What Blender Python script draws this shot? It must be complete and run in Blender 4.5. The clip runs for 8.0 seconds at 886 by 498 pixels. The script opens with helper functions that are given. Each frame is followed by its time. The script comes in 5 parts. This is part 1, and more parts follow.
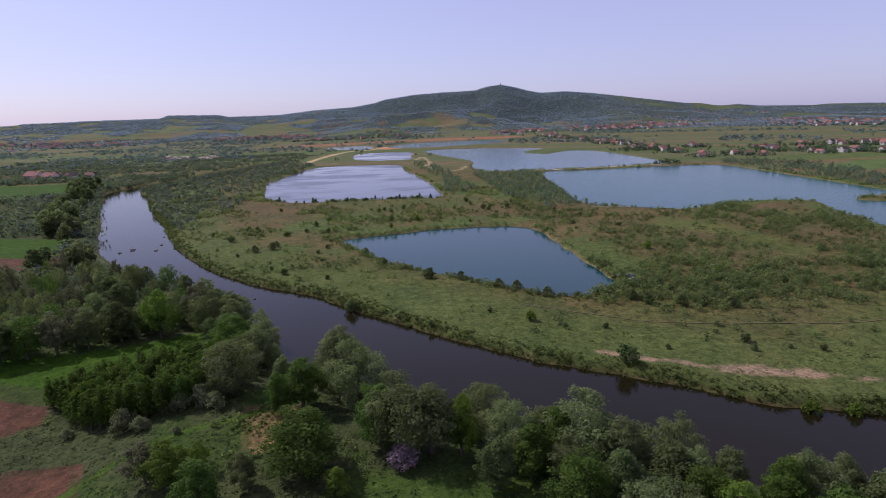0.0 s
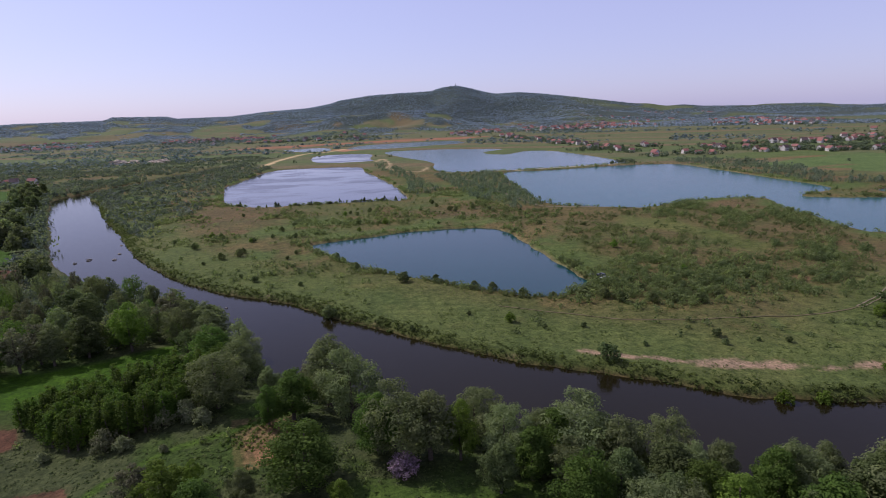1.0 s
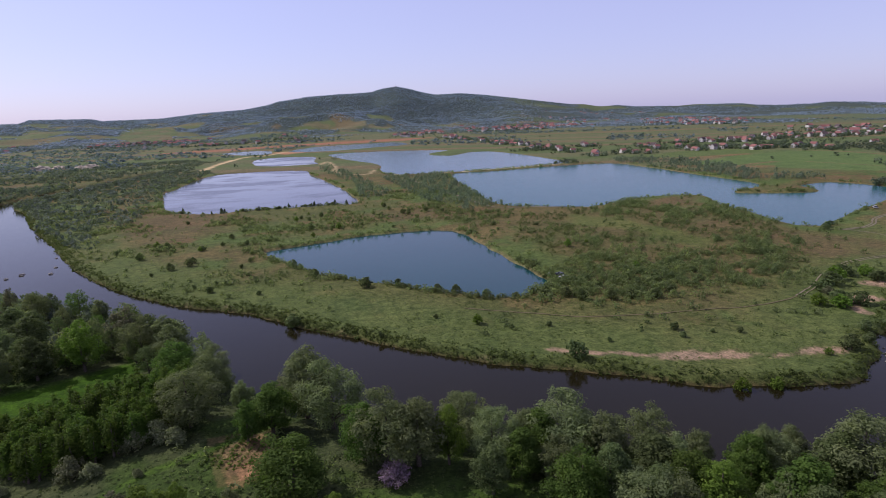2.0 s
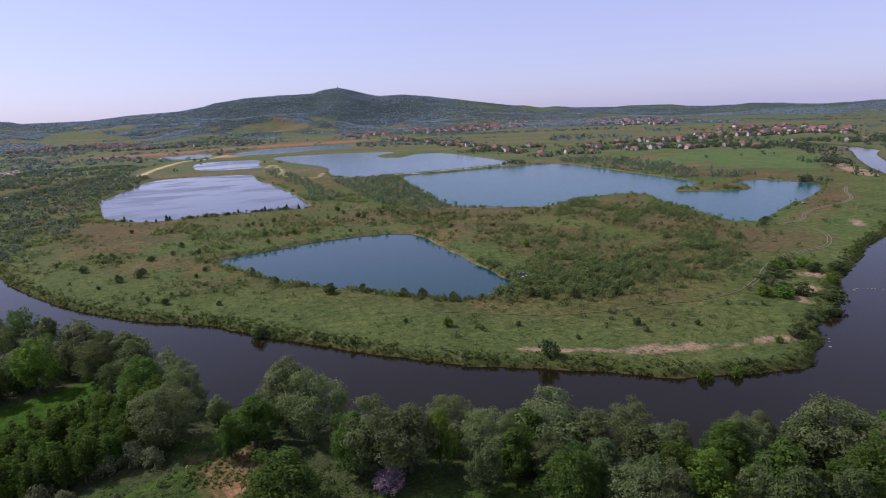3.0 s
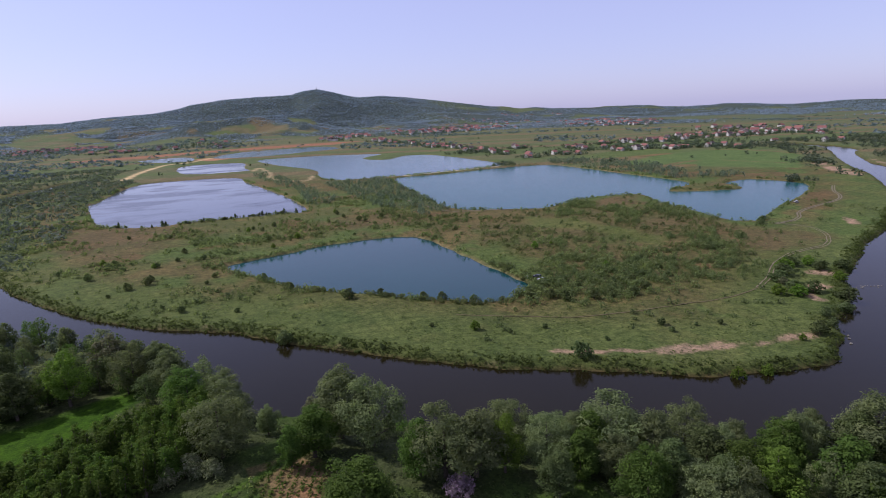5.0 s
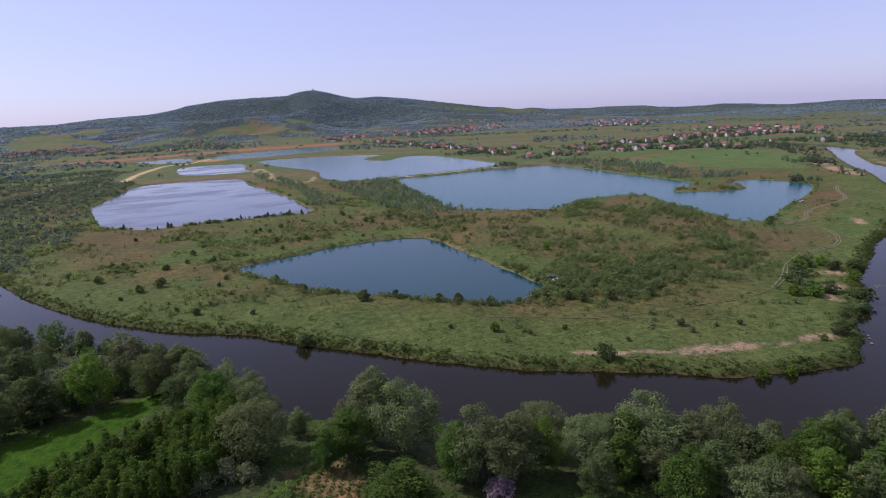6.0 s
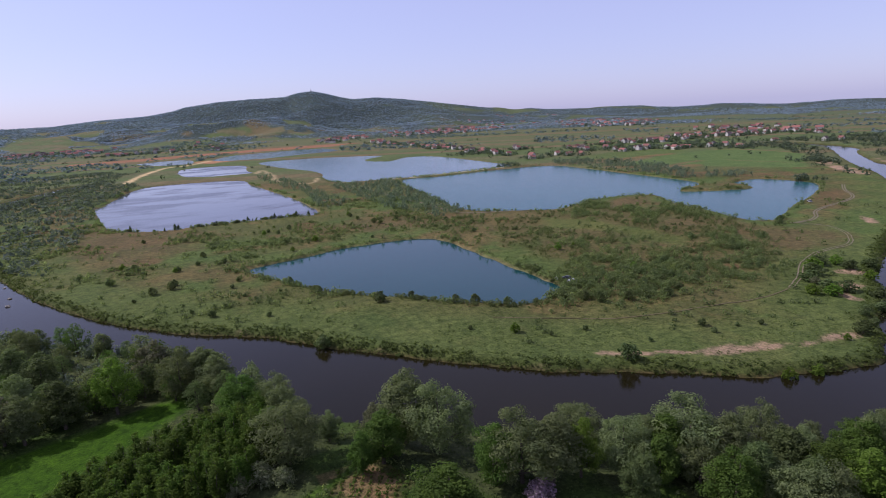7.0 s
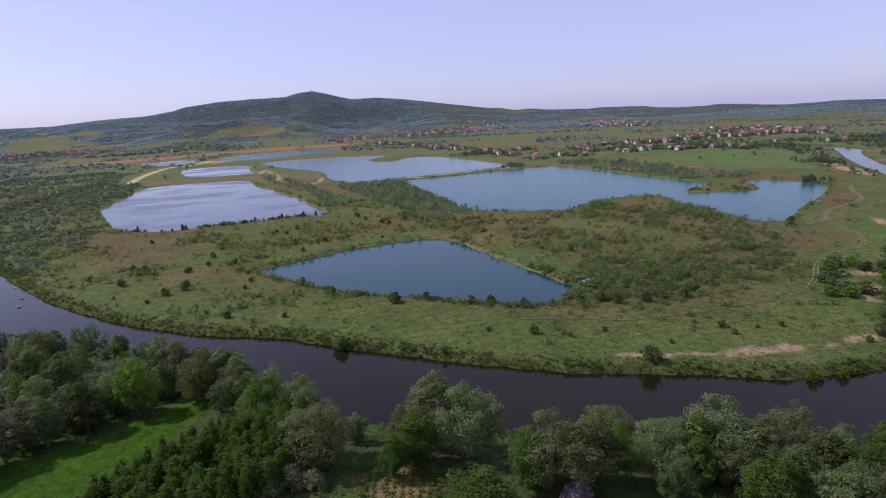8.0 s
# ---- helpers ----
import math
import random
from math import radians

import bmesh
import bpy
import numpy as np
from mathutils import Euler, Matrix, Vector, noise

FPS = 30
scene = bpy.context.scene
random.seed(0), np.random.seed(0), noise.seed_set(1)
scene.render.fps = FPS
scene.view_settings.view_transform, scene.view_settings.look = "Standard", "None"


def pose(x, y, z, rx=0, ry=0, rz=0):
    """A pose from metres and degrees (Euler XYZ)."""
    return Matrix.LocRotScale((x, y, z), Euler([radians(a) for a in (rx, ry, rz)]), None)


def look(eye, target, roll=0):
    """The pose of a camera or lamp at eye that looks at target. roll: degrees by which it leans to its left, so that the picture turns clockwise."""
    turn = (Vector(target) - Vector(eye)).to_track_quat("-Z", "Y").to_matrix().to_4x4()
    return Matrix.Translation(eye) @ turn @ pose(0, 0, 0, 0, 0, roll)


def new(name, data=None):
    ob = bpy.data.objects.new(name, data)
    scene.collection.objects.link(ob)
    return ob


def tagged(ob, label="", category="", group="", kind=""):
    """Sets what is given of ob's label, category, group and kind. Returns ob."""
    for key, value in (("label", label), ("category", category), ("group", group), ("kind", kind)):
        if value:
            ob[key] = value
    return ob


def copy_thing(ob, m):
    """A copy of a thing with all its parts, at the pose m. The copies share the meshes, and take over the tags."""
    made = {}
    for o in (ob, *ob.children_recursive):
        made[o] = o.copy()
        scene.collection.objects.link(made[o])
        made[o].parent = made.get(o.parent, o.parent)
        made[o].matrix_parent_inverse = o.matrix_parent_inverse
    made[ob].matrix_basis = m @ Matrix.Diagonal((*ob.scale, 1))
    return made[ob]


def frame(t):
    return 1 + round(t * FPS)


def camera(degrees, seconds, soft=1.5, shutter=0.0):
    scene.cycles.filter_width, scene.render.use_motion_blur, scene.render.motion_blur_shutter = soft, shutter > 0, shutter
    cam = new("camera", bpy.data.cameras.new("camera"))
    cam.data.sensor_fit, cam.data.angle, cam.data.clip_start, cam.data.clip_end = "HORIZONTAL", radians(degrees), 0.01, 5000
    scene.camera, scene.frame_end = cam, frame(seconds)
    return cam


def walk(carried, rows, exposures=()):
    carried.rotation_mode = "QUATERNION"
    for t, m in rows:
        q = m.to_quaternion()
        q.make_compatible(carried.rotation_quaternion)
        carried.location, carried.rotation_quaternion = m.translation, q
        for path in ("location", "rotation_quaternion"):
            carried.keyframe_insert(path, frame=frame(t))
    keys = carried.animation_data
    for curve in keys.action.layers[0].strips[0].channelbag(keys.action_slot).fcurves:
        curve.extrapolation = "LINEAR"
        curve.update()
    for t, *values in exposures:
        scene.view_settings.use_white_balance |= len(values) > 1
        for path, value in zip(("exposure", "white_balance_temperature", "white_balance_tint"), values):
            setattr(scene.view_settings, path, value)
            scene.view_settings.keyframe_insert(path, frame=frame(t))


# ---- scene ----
cam = camera(76.9, 8.0, soft=0.55)
PATH = [
    (0, (-3.835, 1.648, 61.105), (-3.747, 3.591, 60.64), -1.8),
    (0.5, (-6.946, 1.831, 61.772), (-6.792, 3.77, 61.306), -2.0),
    (1, (-10.146, 2.068, 62.472), (-9.908, 3.998, 62.004), -2.0),
    (1.5, (-13.429, 2.397, 63.18), (-13.091, 4.311, 62.709), -2.1),
    (2, (-16.784, 2.845, 63.872), (-16.349, 4.739, 63.4), -2.2),
    (2.2, (-18.144, 3.063, 64.141), (-17.667, 4.947, 63.669), -2.3),
    (3.3, (-25.752, 4.705, 65.475), (-25.103, 6.536, 64.998), -2.35),
    (3.5, (-27.15, 5.088, 65.686), (-26.493, 6.915, 65.209), -2.4),
    (4, (-30.645, 6.157, 66.165), (-29.975, 7.98, 65.689), -2.5),
    (4.5, (-34.123, 7.379, 66.571), (-33.442, 9.198, 66.095), -2.5),
    (6, (-44.178, 11.776, 67.372), (-43.474, 13.588, 66.898), -2.6),
    (6.5, (-47.295, 13.385, 67.524), (-46.587, 15.194, 67.05), -2.6),
    (7, (-50.236, 14.995, 67.64), (-49.525, 16.804, 67.168), -2.8),
    (7.5, (-52.958, 16.556, 67.739), (-52.249, 18.366, 67.267), -2.8),
    (8, (-55.419, 18.007, 67.843), (-54.706, 19.815, 67.372), -2.7),
]
walk(cam, [(t, look(eye, target, roll)) for t, eye, target, roll in PATH], exposures=[(0, -0.1, 6100, 21), (1.5, 0.0, 6100, 21), (3.5, 0.06, 5980, 19), (8, 0.06, 5980, 19)])

# ---- light ----
SUN_AZ, SUN_EL = -56.0, 46.0  # from +y towards +x, above the horizon
world = bpy.data.worlds.new("sky")
scene.world = world
world.use_nodes = True
_nt = world.node_tree
_sky = _nt.nodes.new("ShaderNodeTexSky")
_sky.sky_type, _sky.sun_disc = "NISHITA", False
_sky.sun_elevation, _sky.sun_rotation = radians(SUN_EL), radians(SUN_AZ)
_sky.air_density, _sky.dust_density, _sky.ozone_density = 0.9, 1.1, 3.0
_bg = _nt.nodes["Background"]
_bg.inputs["Strength"].default_value = 0.115
_veil = _nt.nodes.new("ShaderNodeMix")  # thin even haze in the air
_veil.data_type = "RGBA"
_veil.inputs[0].default_value, _veil.inputs[7].default_value = 0.48, (6.15, 5.8, 8.6, 1)
_nt.links.new(_sky.outputs["Color"], _veil.inputs[6])
_nt.links.new(_veil.outputs[2], _bg.inputs["Color"])
sun = new("sun", bpy.data.lights.new("sun", "SUN"))
sun.data.energy, sun.data.angle, sun.data.color = 3.9, radians(0.6), (1.0, 0.95, 0.87)
_ce = math.cos(radians(SUN_EL))
sun.matrix_world = look((0, 0, 300), (-math.sin(radians(SUN_AZ)) * _ce, -math.cos(radians(SUN_AZ)) * _ce, 300 - math.sin(radians(SUN_EL))))

rng = np.random.default_rng(7)


# ---- materials ----
def material(name, rough=0.8, spec=0.3):
    mat = bpy.data.materials.new(name)
    mat.use_nodes = True
    p = mat.node_tree.nodes["Principled BSDF"]
    p.inputs["Roughness"].default_value = rough
    p.inputs["Specular IOR Level"].default_value = spec
    return mat, mat.node_tree.nodes, mat.node_tree.links, p


def ramp(nodes, links, fac, stops):
    r = nodes.new("ShaderNodeValToRGB")
    while len(r.color_ramp.elements) < len(stops):
        r.color_ramp.elements.new(0.5)
    for e, (pos, col) in zip(r.color_ramp.elements, stops):
        e.position, e.color = pos, (*col, 1)
    links.new(fac, r.inputs["Fac"])
    return r.outputs["Color"]


def noise_tex(nodes, links, scale, detail=4, rough=0.6, coords="Object", stretch=(1, 1, 1)):
    c = nodes.new("ShaderNodeTexCoord")
    m = nodes.new("ShaderNodeMapping")
    m.inputs["Scale"].default_value = stretch
    n = nodes.new("ShaderNodeTexNoise")
    n.inputs["Scale"].default_value, n.inputs["Detail"].default_value, n.inputs["Roughness"].default_value = scale, detail, rough
    links.new(c.outputs[coords], m.inputs["Vector"])
    links.new(m.outputs["Vector"], n.inputs["Vector"])
    return n.outputs["Fac"]


def mix(nodes, links, fac, a, b, kind="MIX"):
    m = nodes.new("ShaderNodeMix")
    m.data_type, m.blend_type = "RGBA", kind
    for socket, v in ((m.inputs[0], fac), (m.inputs[6], a), (m.inputs[7], b)):
        if isinstance(v, (int, float)):
            socket.default_value = v
        elif isinstance(v, tuple):
            socket.default_value = (*v, 1)
        else:
            links.new(v, socket)
    return m.outputs[2]


def bump(nodes, links, p, height, strength, dist):
    b = nodes.new("ShaderNodeBump")
    b.inputs["Strength"].default_value, b.inputs["Distance"].default_value = strength, dist
    links.new(height, b.inputs["Height"])
    links.new(b.outputs["Normal"], p.inputs["Normal"])


def ground_material():
    """The land's cover comes from the sheet's own colour layer; noise adds grass, weeds and bare spots."""
    mat, n, l, p = material("land", 0.95, 0.1)
    a = n.new("ShaderNodeAttribute")
    a.attribute_name = "cover"
    big = ramp(n, l, noise_tex(n, l, 0.045, 5, 0.65), [(0.3, (0.74, 0.79, 0.75)), (0.7, (1.2, 1.1, 1.1))])
    mid = ramp(n, l, noise_tex(n, l, 0.35, 6, 0.7), [(0.32, (0.5, 0.55, 0.45)), (0.68, (1.32, 1.27, 1.12))])
    fine = ramp(n, l, noise_tex(n, l, 1.6, 4, 0.75), [(0.32, (0.56, 0.6, 0.5)), (0.68, (1.34, 1.3, 1.14))])
    c = mix(n, l, 1.0, mix(n, l, 1.0, mix(n, l, 1.0, a.outputs["Color"], big, "MULTIPLY"), mid, "MULTIPLY"), fine, "MULTIPLY")
    l.new(c, p.inputs["Base Color"])
    bump(n, l, p, noise_tex(n, l, 1.2, 6, 0.75), 0.8, 0.5)
    return mat


def leaf_material(name, dark, light, clear=0.3, haze_sheen=0.0, stands=False):
    """Leaves: each spray, each bush and each plant a little different, some light passing through; the sheen: a bluish
    cast that imitates haze over far crowns;
    stands: broad stands of lighter and darker kinds of tree."""
    mat, n, l, p = material(name, 0.72, 0.1)
    g, o = n.new("ShaderNodeNewGeometry"), n.new("ShaderNodeObjectInfo")
    c = ramp(n, l, g.outputs["Random Per Island"], [(0.0, dark), (1.0, light)])
    h = n.new("ShaderNodeHueSaturation")
    for key, lo, hi in (("Value", 0.8, 1.22), ("Hue", 0.485, 0.512)):
        m = n.new("ShaderNodeMapRange")
        m.inputs["To Min"].default_value, m.inputs["To Max"].default_value = lo, hi
        l.new(o.outputs["Random"], m.inputs["Value"])
        l.new(m.outputs["Result"], h.inputs[key])
    l.new(c, h.inputs["Color"])
    patch = ramp(n, l, noise_tex(n, l, 0.06, 3), [(0.35, (0.8, 0.84, 0.8)), (0.65, (1.18, 1.14, 1.05))])
    clump = ramp(n, l, noise_tex(n, l, 0.33, 2, 0.5), [(0.34, (0.7, 0.74, 0.68)), (0.5, (1.0, 1.0, 1.0)), (0.66, (1.26, 1.26, 1.12))])
    c = mix(n, l, 1.0, mix(n, l, 1.0, h.outputs["Color"], patch, "MULTIPLY"), clump, "MULTIPLY")
    if stands:
        broad = ramp(n, l, noise_tex(n, l, 0.005, 4, 0.6), [(0.36, (0.6, 0.68, 0.78)), (0.5, (0.95, 0.97, 1.0)), (0.64, (1.35, 1.3, 1.12))])
        c = mix(n, l, 1.0, c, broad, "MULTIPLY")
    l.new(c, p.inputs["Base Color"])
    # bluish sheen pales the crowns in place of haze in the air
    if haze_sheen:
        p.inputs["Sheen Weight"].default_value, p.inputs["Sheen Roughness"].default_value = haze_sheen, 0.9
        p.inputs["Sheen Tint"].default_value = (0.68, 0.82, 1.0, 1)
    t = n.new("ShaderNodeBsdfTranslucent")
    l.new(mix(n, l, 1.0, c, (1.08, 1.18, 0.74), "MULTIPLY"), t.inputs["Color"])
    s = n.new("ShaderNodeMixShader")
    s.inputs[0].default_value = clear
    l.new(p.outputs[0], s.inputs[1])
    l.new(t.outputs[0], s.inputs[2])
    l.new(s.outputs[0], n["Material Output"].inputs["Surface"])
    return mat


def plain(name, dark, light, scale=1.0, rough=0.85, spec=0.2, relief=0.0):
    """A worn, uneven surface between two colours."""
    mat, n, l, p = material(name, rough, spec)
    f = noise_tex(n, l, scale, 6, 0.65)
    o = n.new("ShaderNodeObjectInfo")
    c = ramp(n, l, f, [(0.3, dark), (0.7, light)])
    v = ramp(n, l, o.outputs["Random"], [(0, (0.82, 0.84, 0.85)), (1, (1.12, 1.1, 1.06))])
    l.new(mix(n, l, 1.0, c, v, "MULTIPLY"), p.inputs["Base Color"])
    if relief:
        bump(n, l, p, noise_tex(n, l, scale * 3, 5), 0.6, relief)
    return mat


def water_material(name, deep, shallow, wave, patchy=0.0, spec=0.5, rough=0.06):
    """Still fresh water: tinted body, mirror surface, small wind waves."""
    mat, n, l, p = material(name, rough, spec)
    p.inputs["IOR"].default_value = 1.33
    l.new(ramp(n, l, noise_tex(n, l, 0.012, 4), [(0.3, deep), (0.75, shallow)]), p.inputs["Base Color"])
    if patchy:
        w = noise_tex(n, l, 0.016, 4, 0.6, stretch=(0.75, 1.35, 1))
        r = n.new("ShaderNodeMapRange")
        r.inputs["From Min"].default_value, r.inputs["From Max"].default_value = 0.42, 0.6
        r.inputs["To Min"].default_value, r.inputs["To Max"].default_value = 0.03, 0.03 + patchy
        l.new(w, r.inputs["Value"])
        l.new(r.outputs["Result"], p.inputs["Roughness"])
    bump(n, l, p, noise_tex(n, l, 0.9, 4, 0.6, stretch=(1, 1.6, 1)), wave, 0.12)
    return mat


M_LAND = ground_material()
M_WILLOW = leaf_material("willow_leaves", (0.135, 0.162, 0.075), (0.18, 0.21, 0.102), 0.52)
M_GREEN = leaf_material("green_leaves", (0.06, 0.104, 0.021), (0.1, 0.152, 0.034), 0.52)
M_BRIGHT = leaf_material("young_leaves", (0.09, 0.152, 0.019), (0.165, 0.24, 0.047), 0.52)
M_DARK = leaf_material("dark_leaves", (0.074, 0.102, 0.04), (0.115, 0.145, 0.06), 0.48)
M_SAPLING = leaf_material("sapling_leaves", (0.046, 0.084, 0.01), (0.104, 0.155, 0.03), 0.5)
M_BROWN = leaf_material("budding_twigs", (0.1, 0.104, 0.06), (0.18, 0.178, 0.108), 0.4)
M_SCRUB = leaf_material("scrub_leaves", (0.112, 0.14, 0.062), (0.172, 0.2, 0.1), 0.64)
M_REED = leaf_material("bank_weeds", (0.066, 0.1, 0.026), (0.122, 0.158, 0.05), 0.5)
M_BLOSSOM = leaf_material("white_blossom", (0.11, 0.132, 0.06), (0.27, 0.275, 0.165), 0.4)
M_LILAC = leaf_material("lilac_blossom", (0.12, 0.1, 0.105), (0.42, 0.275, 0.4), 0.3)
# mountain and hill woods: base colour blued and sheen raised to paint in haze
M_HAZED_WOODS = leaf_material("hazed_far_woods", (0.07, 0.098, 0.134), (0.084, 0.115, 0.153), 0.4, 0.9, True)
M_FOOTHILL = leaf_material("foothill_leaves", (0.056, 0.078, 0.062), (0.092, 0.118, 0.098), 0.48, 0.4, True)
M_GRASS = leaf_material("meadow_grass", (0.05, 0.07, 0.028), (0.084, 0.106, 0.044), 0.4)
M_GARDEN = leaf_material("garden_leaves", (0.042, 0.06, 0.024), (0.086, 0.106, 0.043), 0.42, 0.15)
M_LOWLAND = leaf_material("lowland_leaves", (0.084, 0.106, 0.064), (0.138, 0.164, 0.103), 0.52, 0.2)
M_BARK = plain("bark", (0.05, 0.04, 0.03), (0.14, 0.115, 0.09), 3.0, 0.95, 0.1, 0.03)
M_RIVER = water_material("river_water", (0.008, 0.0066, 0.0025), (0.013, 0.0105, 0.004), 0.24, spec=0.26)
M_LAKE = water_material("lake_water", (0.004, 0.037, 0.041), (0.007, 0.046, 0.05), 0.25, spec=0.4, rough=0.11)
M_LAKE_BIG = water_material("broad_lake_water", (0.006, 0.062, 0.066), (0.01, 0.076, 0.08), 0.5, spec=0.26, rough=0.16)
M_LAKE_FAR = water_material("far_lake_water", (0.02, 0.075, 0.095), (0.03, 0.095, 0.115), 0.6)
M_LAKE_PALE = water_material("pale_lake_water", (0.055, 0.06, 0.08), (0.075, 0.08, 0.1), 0.10, 0.22)
M_ROOF = plain("clay_roof", (0.18, 0.078, 0.066), (0.29, 0.13, 0.11), 0.8, 0.85)
M_ROOF_DARK = plain("dark_roof", (0.05, 0.035, 0.035), (0.12, 0.09, 0.085), 0.8, 0.8)
M_PLASTER = plain("plaster", (0.4, 0.37, 0.33), (0.64, 0.61, 0.56), 0.5, 0.9)
M_GLASS = plain("window_glass", (0.02, 0.025, 0.03), (0.04, 0.045, 0.05), 1.0, 0.1, 0.6)
M_STONE = plain("stone", (0.10, 0.09, 0.075), (0.27, 0.25, 0.21), 1.5, 0.9, 0.2, 0.06)
M_SAND = plain("sand", (0.3, 0.25, 0.18), (0.48, 0.41, 0.31), 0.4, 0.95)


# ---- plan ----
def value_noise(x, y, seed):
    xi, yi = np.floor(x), np.floor(y)
    fx, fy = x - xi, y - yi
    fx, fy = fx * fx * (3 - 2 * fx), fy * fy * (3 - 2 * fy)

    def h(a, b):
        return np.modf(np.abs(np.sin(a * 127.1 + b * 311.7 + seed * 74.7) * 43758.5453))[0]

    return (h(xi, yi) * (1 - fx) + h(xi + 1, yi) * fx) * (1 - fy) + (h(xi, yi + 1) * (1 - fx) + h(xi + 1, yi + 1) * fx) * fy


def fbm(x, y, size, seed, octaves=4):
    x, y = np.asarray(x, float) / size, np.asarray(y, float) / size
    return sum(value_noise(x * 2**k, y * 2**k, seed + k) * 0.5 ** (k + 1) for k in range(octaves)) / (1 - 0.5**octaves)


def step(a, b, v):
    v = np.clip((v - a) / (b - a), 0, 1)
    return v * v * (3 - 2 * v)


def curve(pts, closed=True, n=5):
    """A rounded line through the points."""
    p = np.array(pts, float)
    out = []
    for k in range(len(p) if closed else len(p) - 1):
        if closed:
            a, b, c, d = (p[(k + j) % len(p)] for j in (-1, 0, 1, 2))
        else:
            a, b, c, d = p[max(k - 1, 0)], p[k], p[k + 1], p[min(k + 2, len(p) - 1)]
        for t in np.arange(n) / n:
            out.append(0.5 * (2 * b + (c - a) * t + (2 * a - 5 * b + 4 * c - d) * t**2 + (3 * b - a - 3 * c + d) * t**3))
    return np.array(out if closed else out + [p[-1]])


def line_distance(x, y, pts, closed=False):
    if x.size < 64:
        a, b = (pts, np.roll(pts, -1, 0)) if closed else (pts[:-1], pts[1:])
        d, px = b - a, np.stack([x, y], -1)[..., None, :] - a
        t = np.clip((px * d).sum(-1) / ((d * d).sum(-1) + 1e-9), 0, 1)
        return np.sqrt((((px - t[..., None] * d)) ** 2).sum(-1)).min(-1)
    best = np.full(x.shape, 1e9)
    for (ax, ay), (bx, by) in zip(pts, np.roll(pts, -1, 0) if closed else pts[1:]):
        dx, dy = bx - ax, by - ay
        t = np.clip(((x - ax) * dx + (y - ay) * dy) / (dx * dx + dy * dy + 1e-9), 0, 1)
        best = np.minimum(best, np.hypot(x - ax - t * dx, y - ay - t * dy))
    return best


def inside(x, y, pts):
    if x.size < 64:
        a, b, px, py = pts, np.roll(pts, -1, 0), x[..., None], y[..., None]
        cross = ((a[:, 1] > py) != (b[:, 1] > py)) & (px < (b[:, 0] - a[:, 0]) * (py - a[:, 1]) / (b[:, 1] - a[:, 1] + 1e-12) + a[:, 0])
        return cross.sum(-1) % 2 == 1
    hit = np.zeros(x.shape, bool)
    for (ax, ay), (bx, by) in zip(pts, np.roll(pts, -1, 0)):
        hit ^= ((ay > y) != (by > y)) & (x < (bx - ax) * (y - ay) / (by - ay + 1e-12) + ax)
    return hit


def shore(x, y, pts, reach=40.0):
    """Metres outside (+) or inside (-) an outline; far off it stays at reach."""
    x, y = np.asarray(x, float), np.asarray(y, float)
    out = np.full(x.shape, reach)
    (x0, y0), (x1, y1) = pts.min(0) - reach, pts.max(0) + reach
    near = (x > x0) & (x < x1) & (y > y0) & (y < y1)
    if near.any():
        d = line_distance(x[near], y[near], pts, True)
        out[near] = np.minimum(np.where(inside(x[near], y[near], pts), -d, d), reach)
    return out


FAR_BANK = [(-200, 850), (-222, 777), (-238, 700), (-246, 655), (-262, 580), (-268, 547), (-242, 507), (-210, 438), (-167, 360), (-130, 290),
            (-98, 244), (-69, 215), (-41, 195), (-21, 174), (-2, 157), (19, 138), (44, 123), (71, 106.5), (97, 98), (107, 98), (116, 103),
            (125, 108), (131, 115), (147, 122), (163, 131), (175, 142), (192, 150), (210, 159), (243, 176), (288, 194), (380, 245), (440, 290),
            (488, 329), (532, 374), (601, 434), (690, 505), (730, 560), (745, 640)]
NEAR_BANK = [(-232, 850), (-246, 785), (-262, 710), (-272, 655), (-292, 580), (-296, 545), (-271, 492), (-235, 418), (-208, 369), (-172, 298),
             (-145, 260), (-122, 237), (-101, 222), (-70, 190), (-44, 151), (-38, 140), (-30, 134), (-11, 122), (8, 107), (33, 92), (62, 76),
             (98, 64), (130, 60), (165, 75), (200, 102), (240, 128), (310, 160), (400, 208), (470, 262), (525, 320), (567, 375), (588, 397),
             (660, 456), (715, 490), (752, 545), (768, 640)]
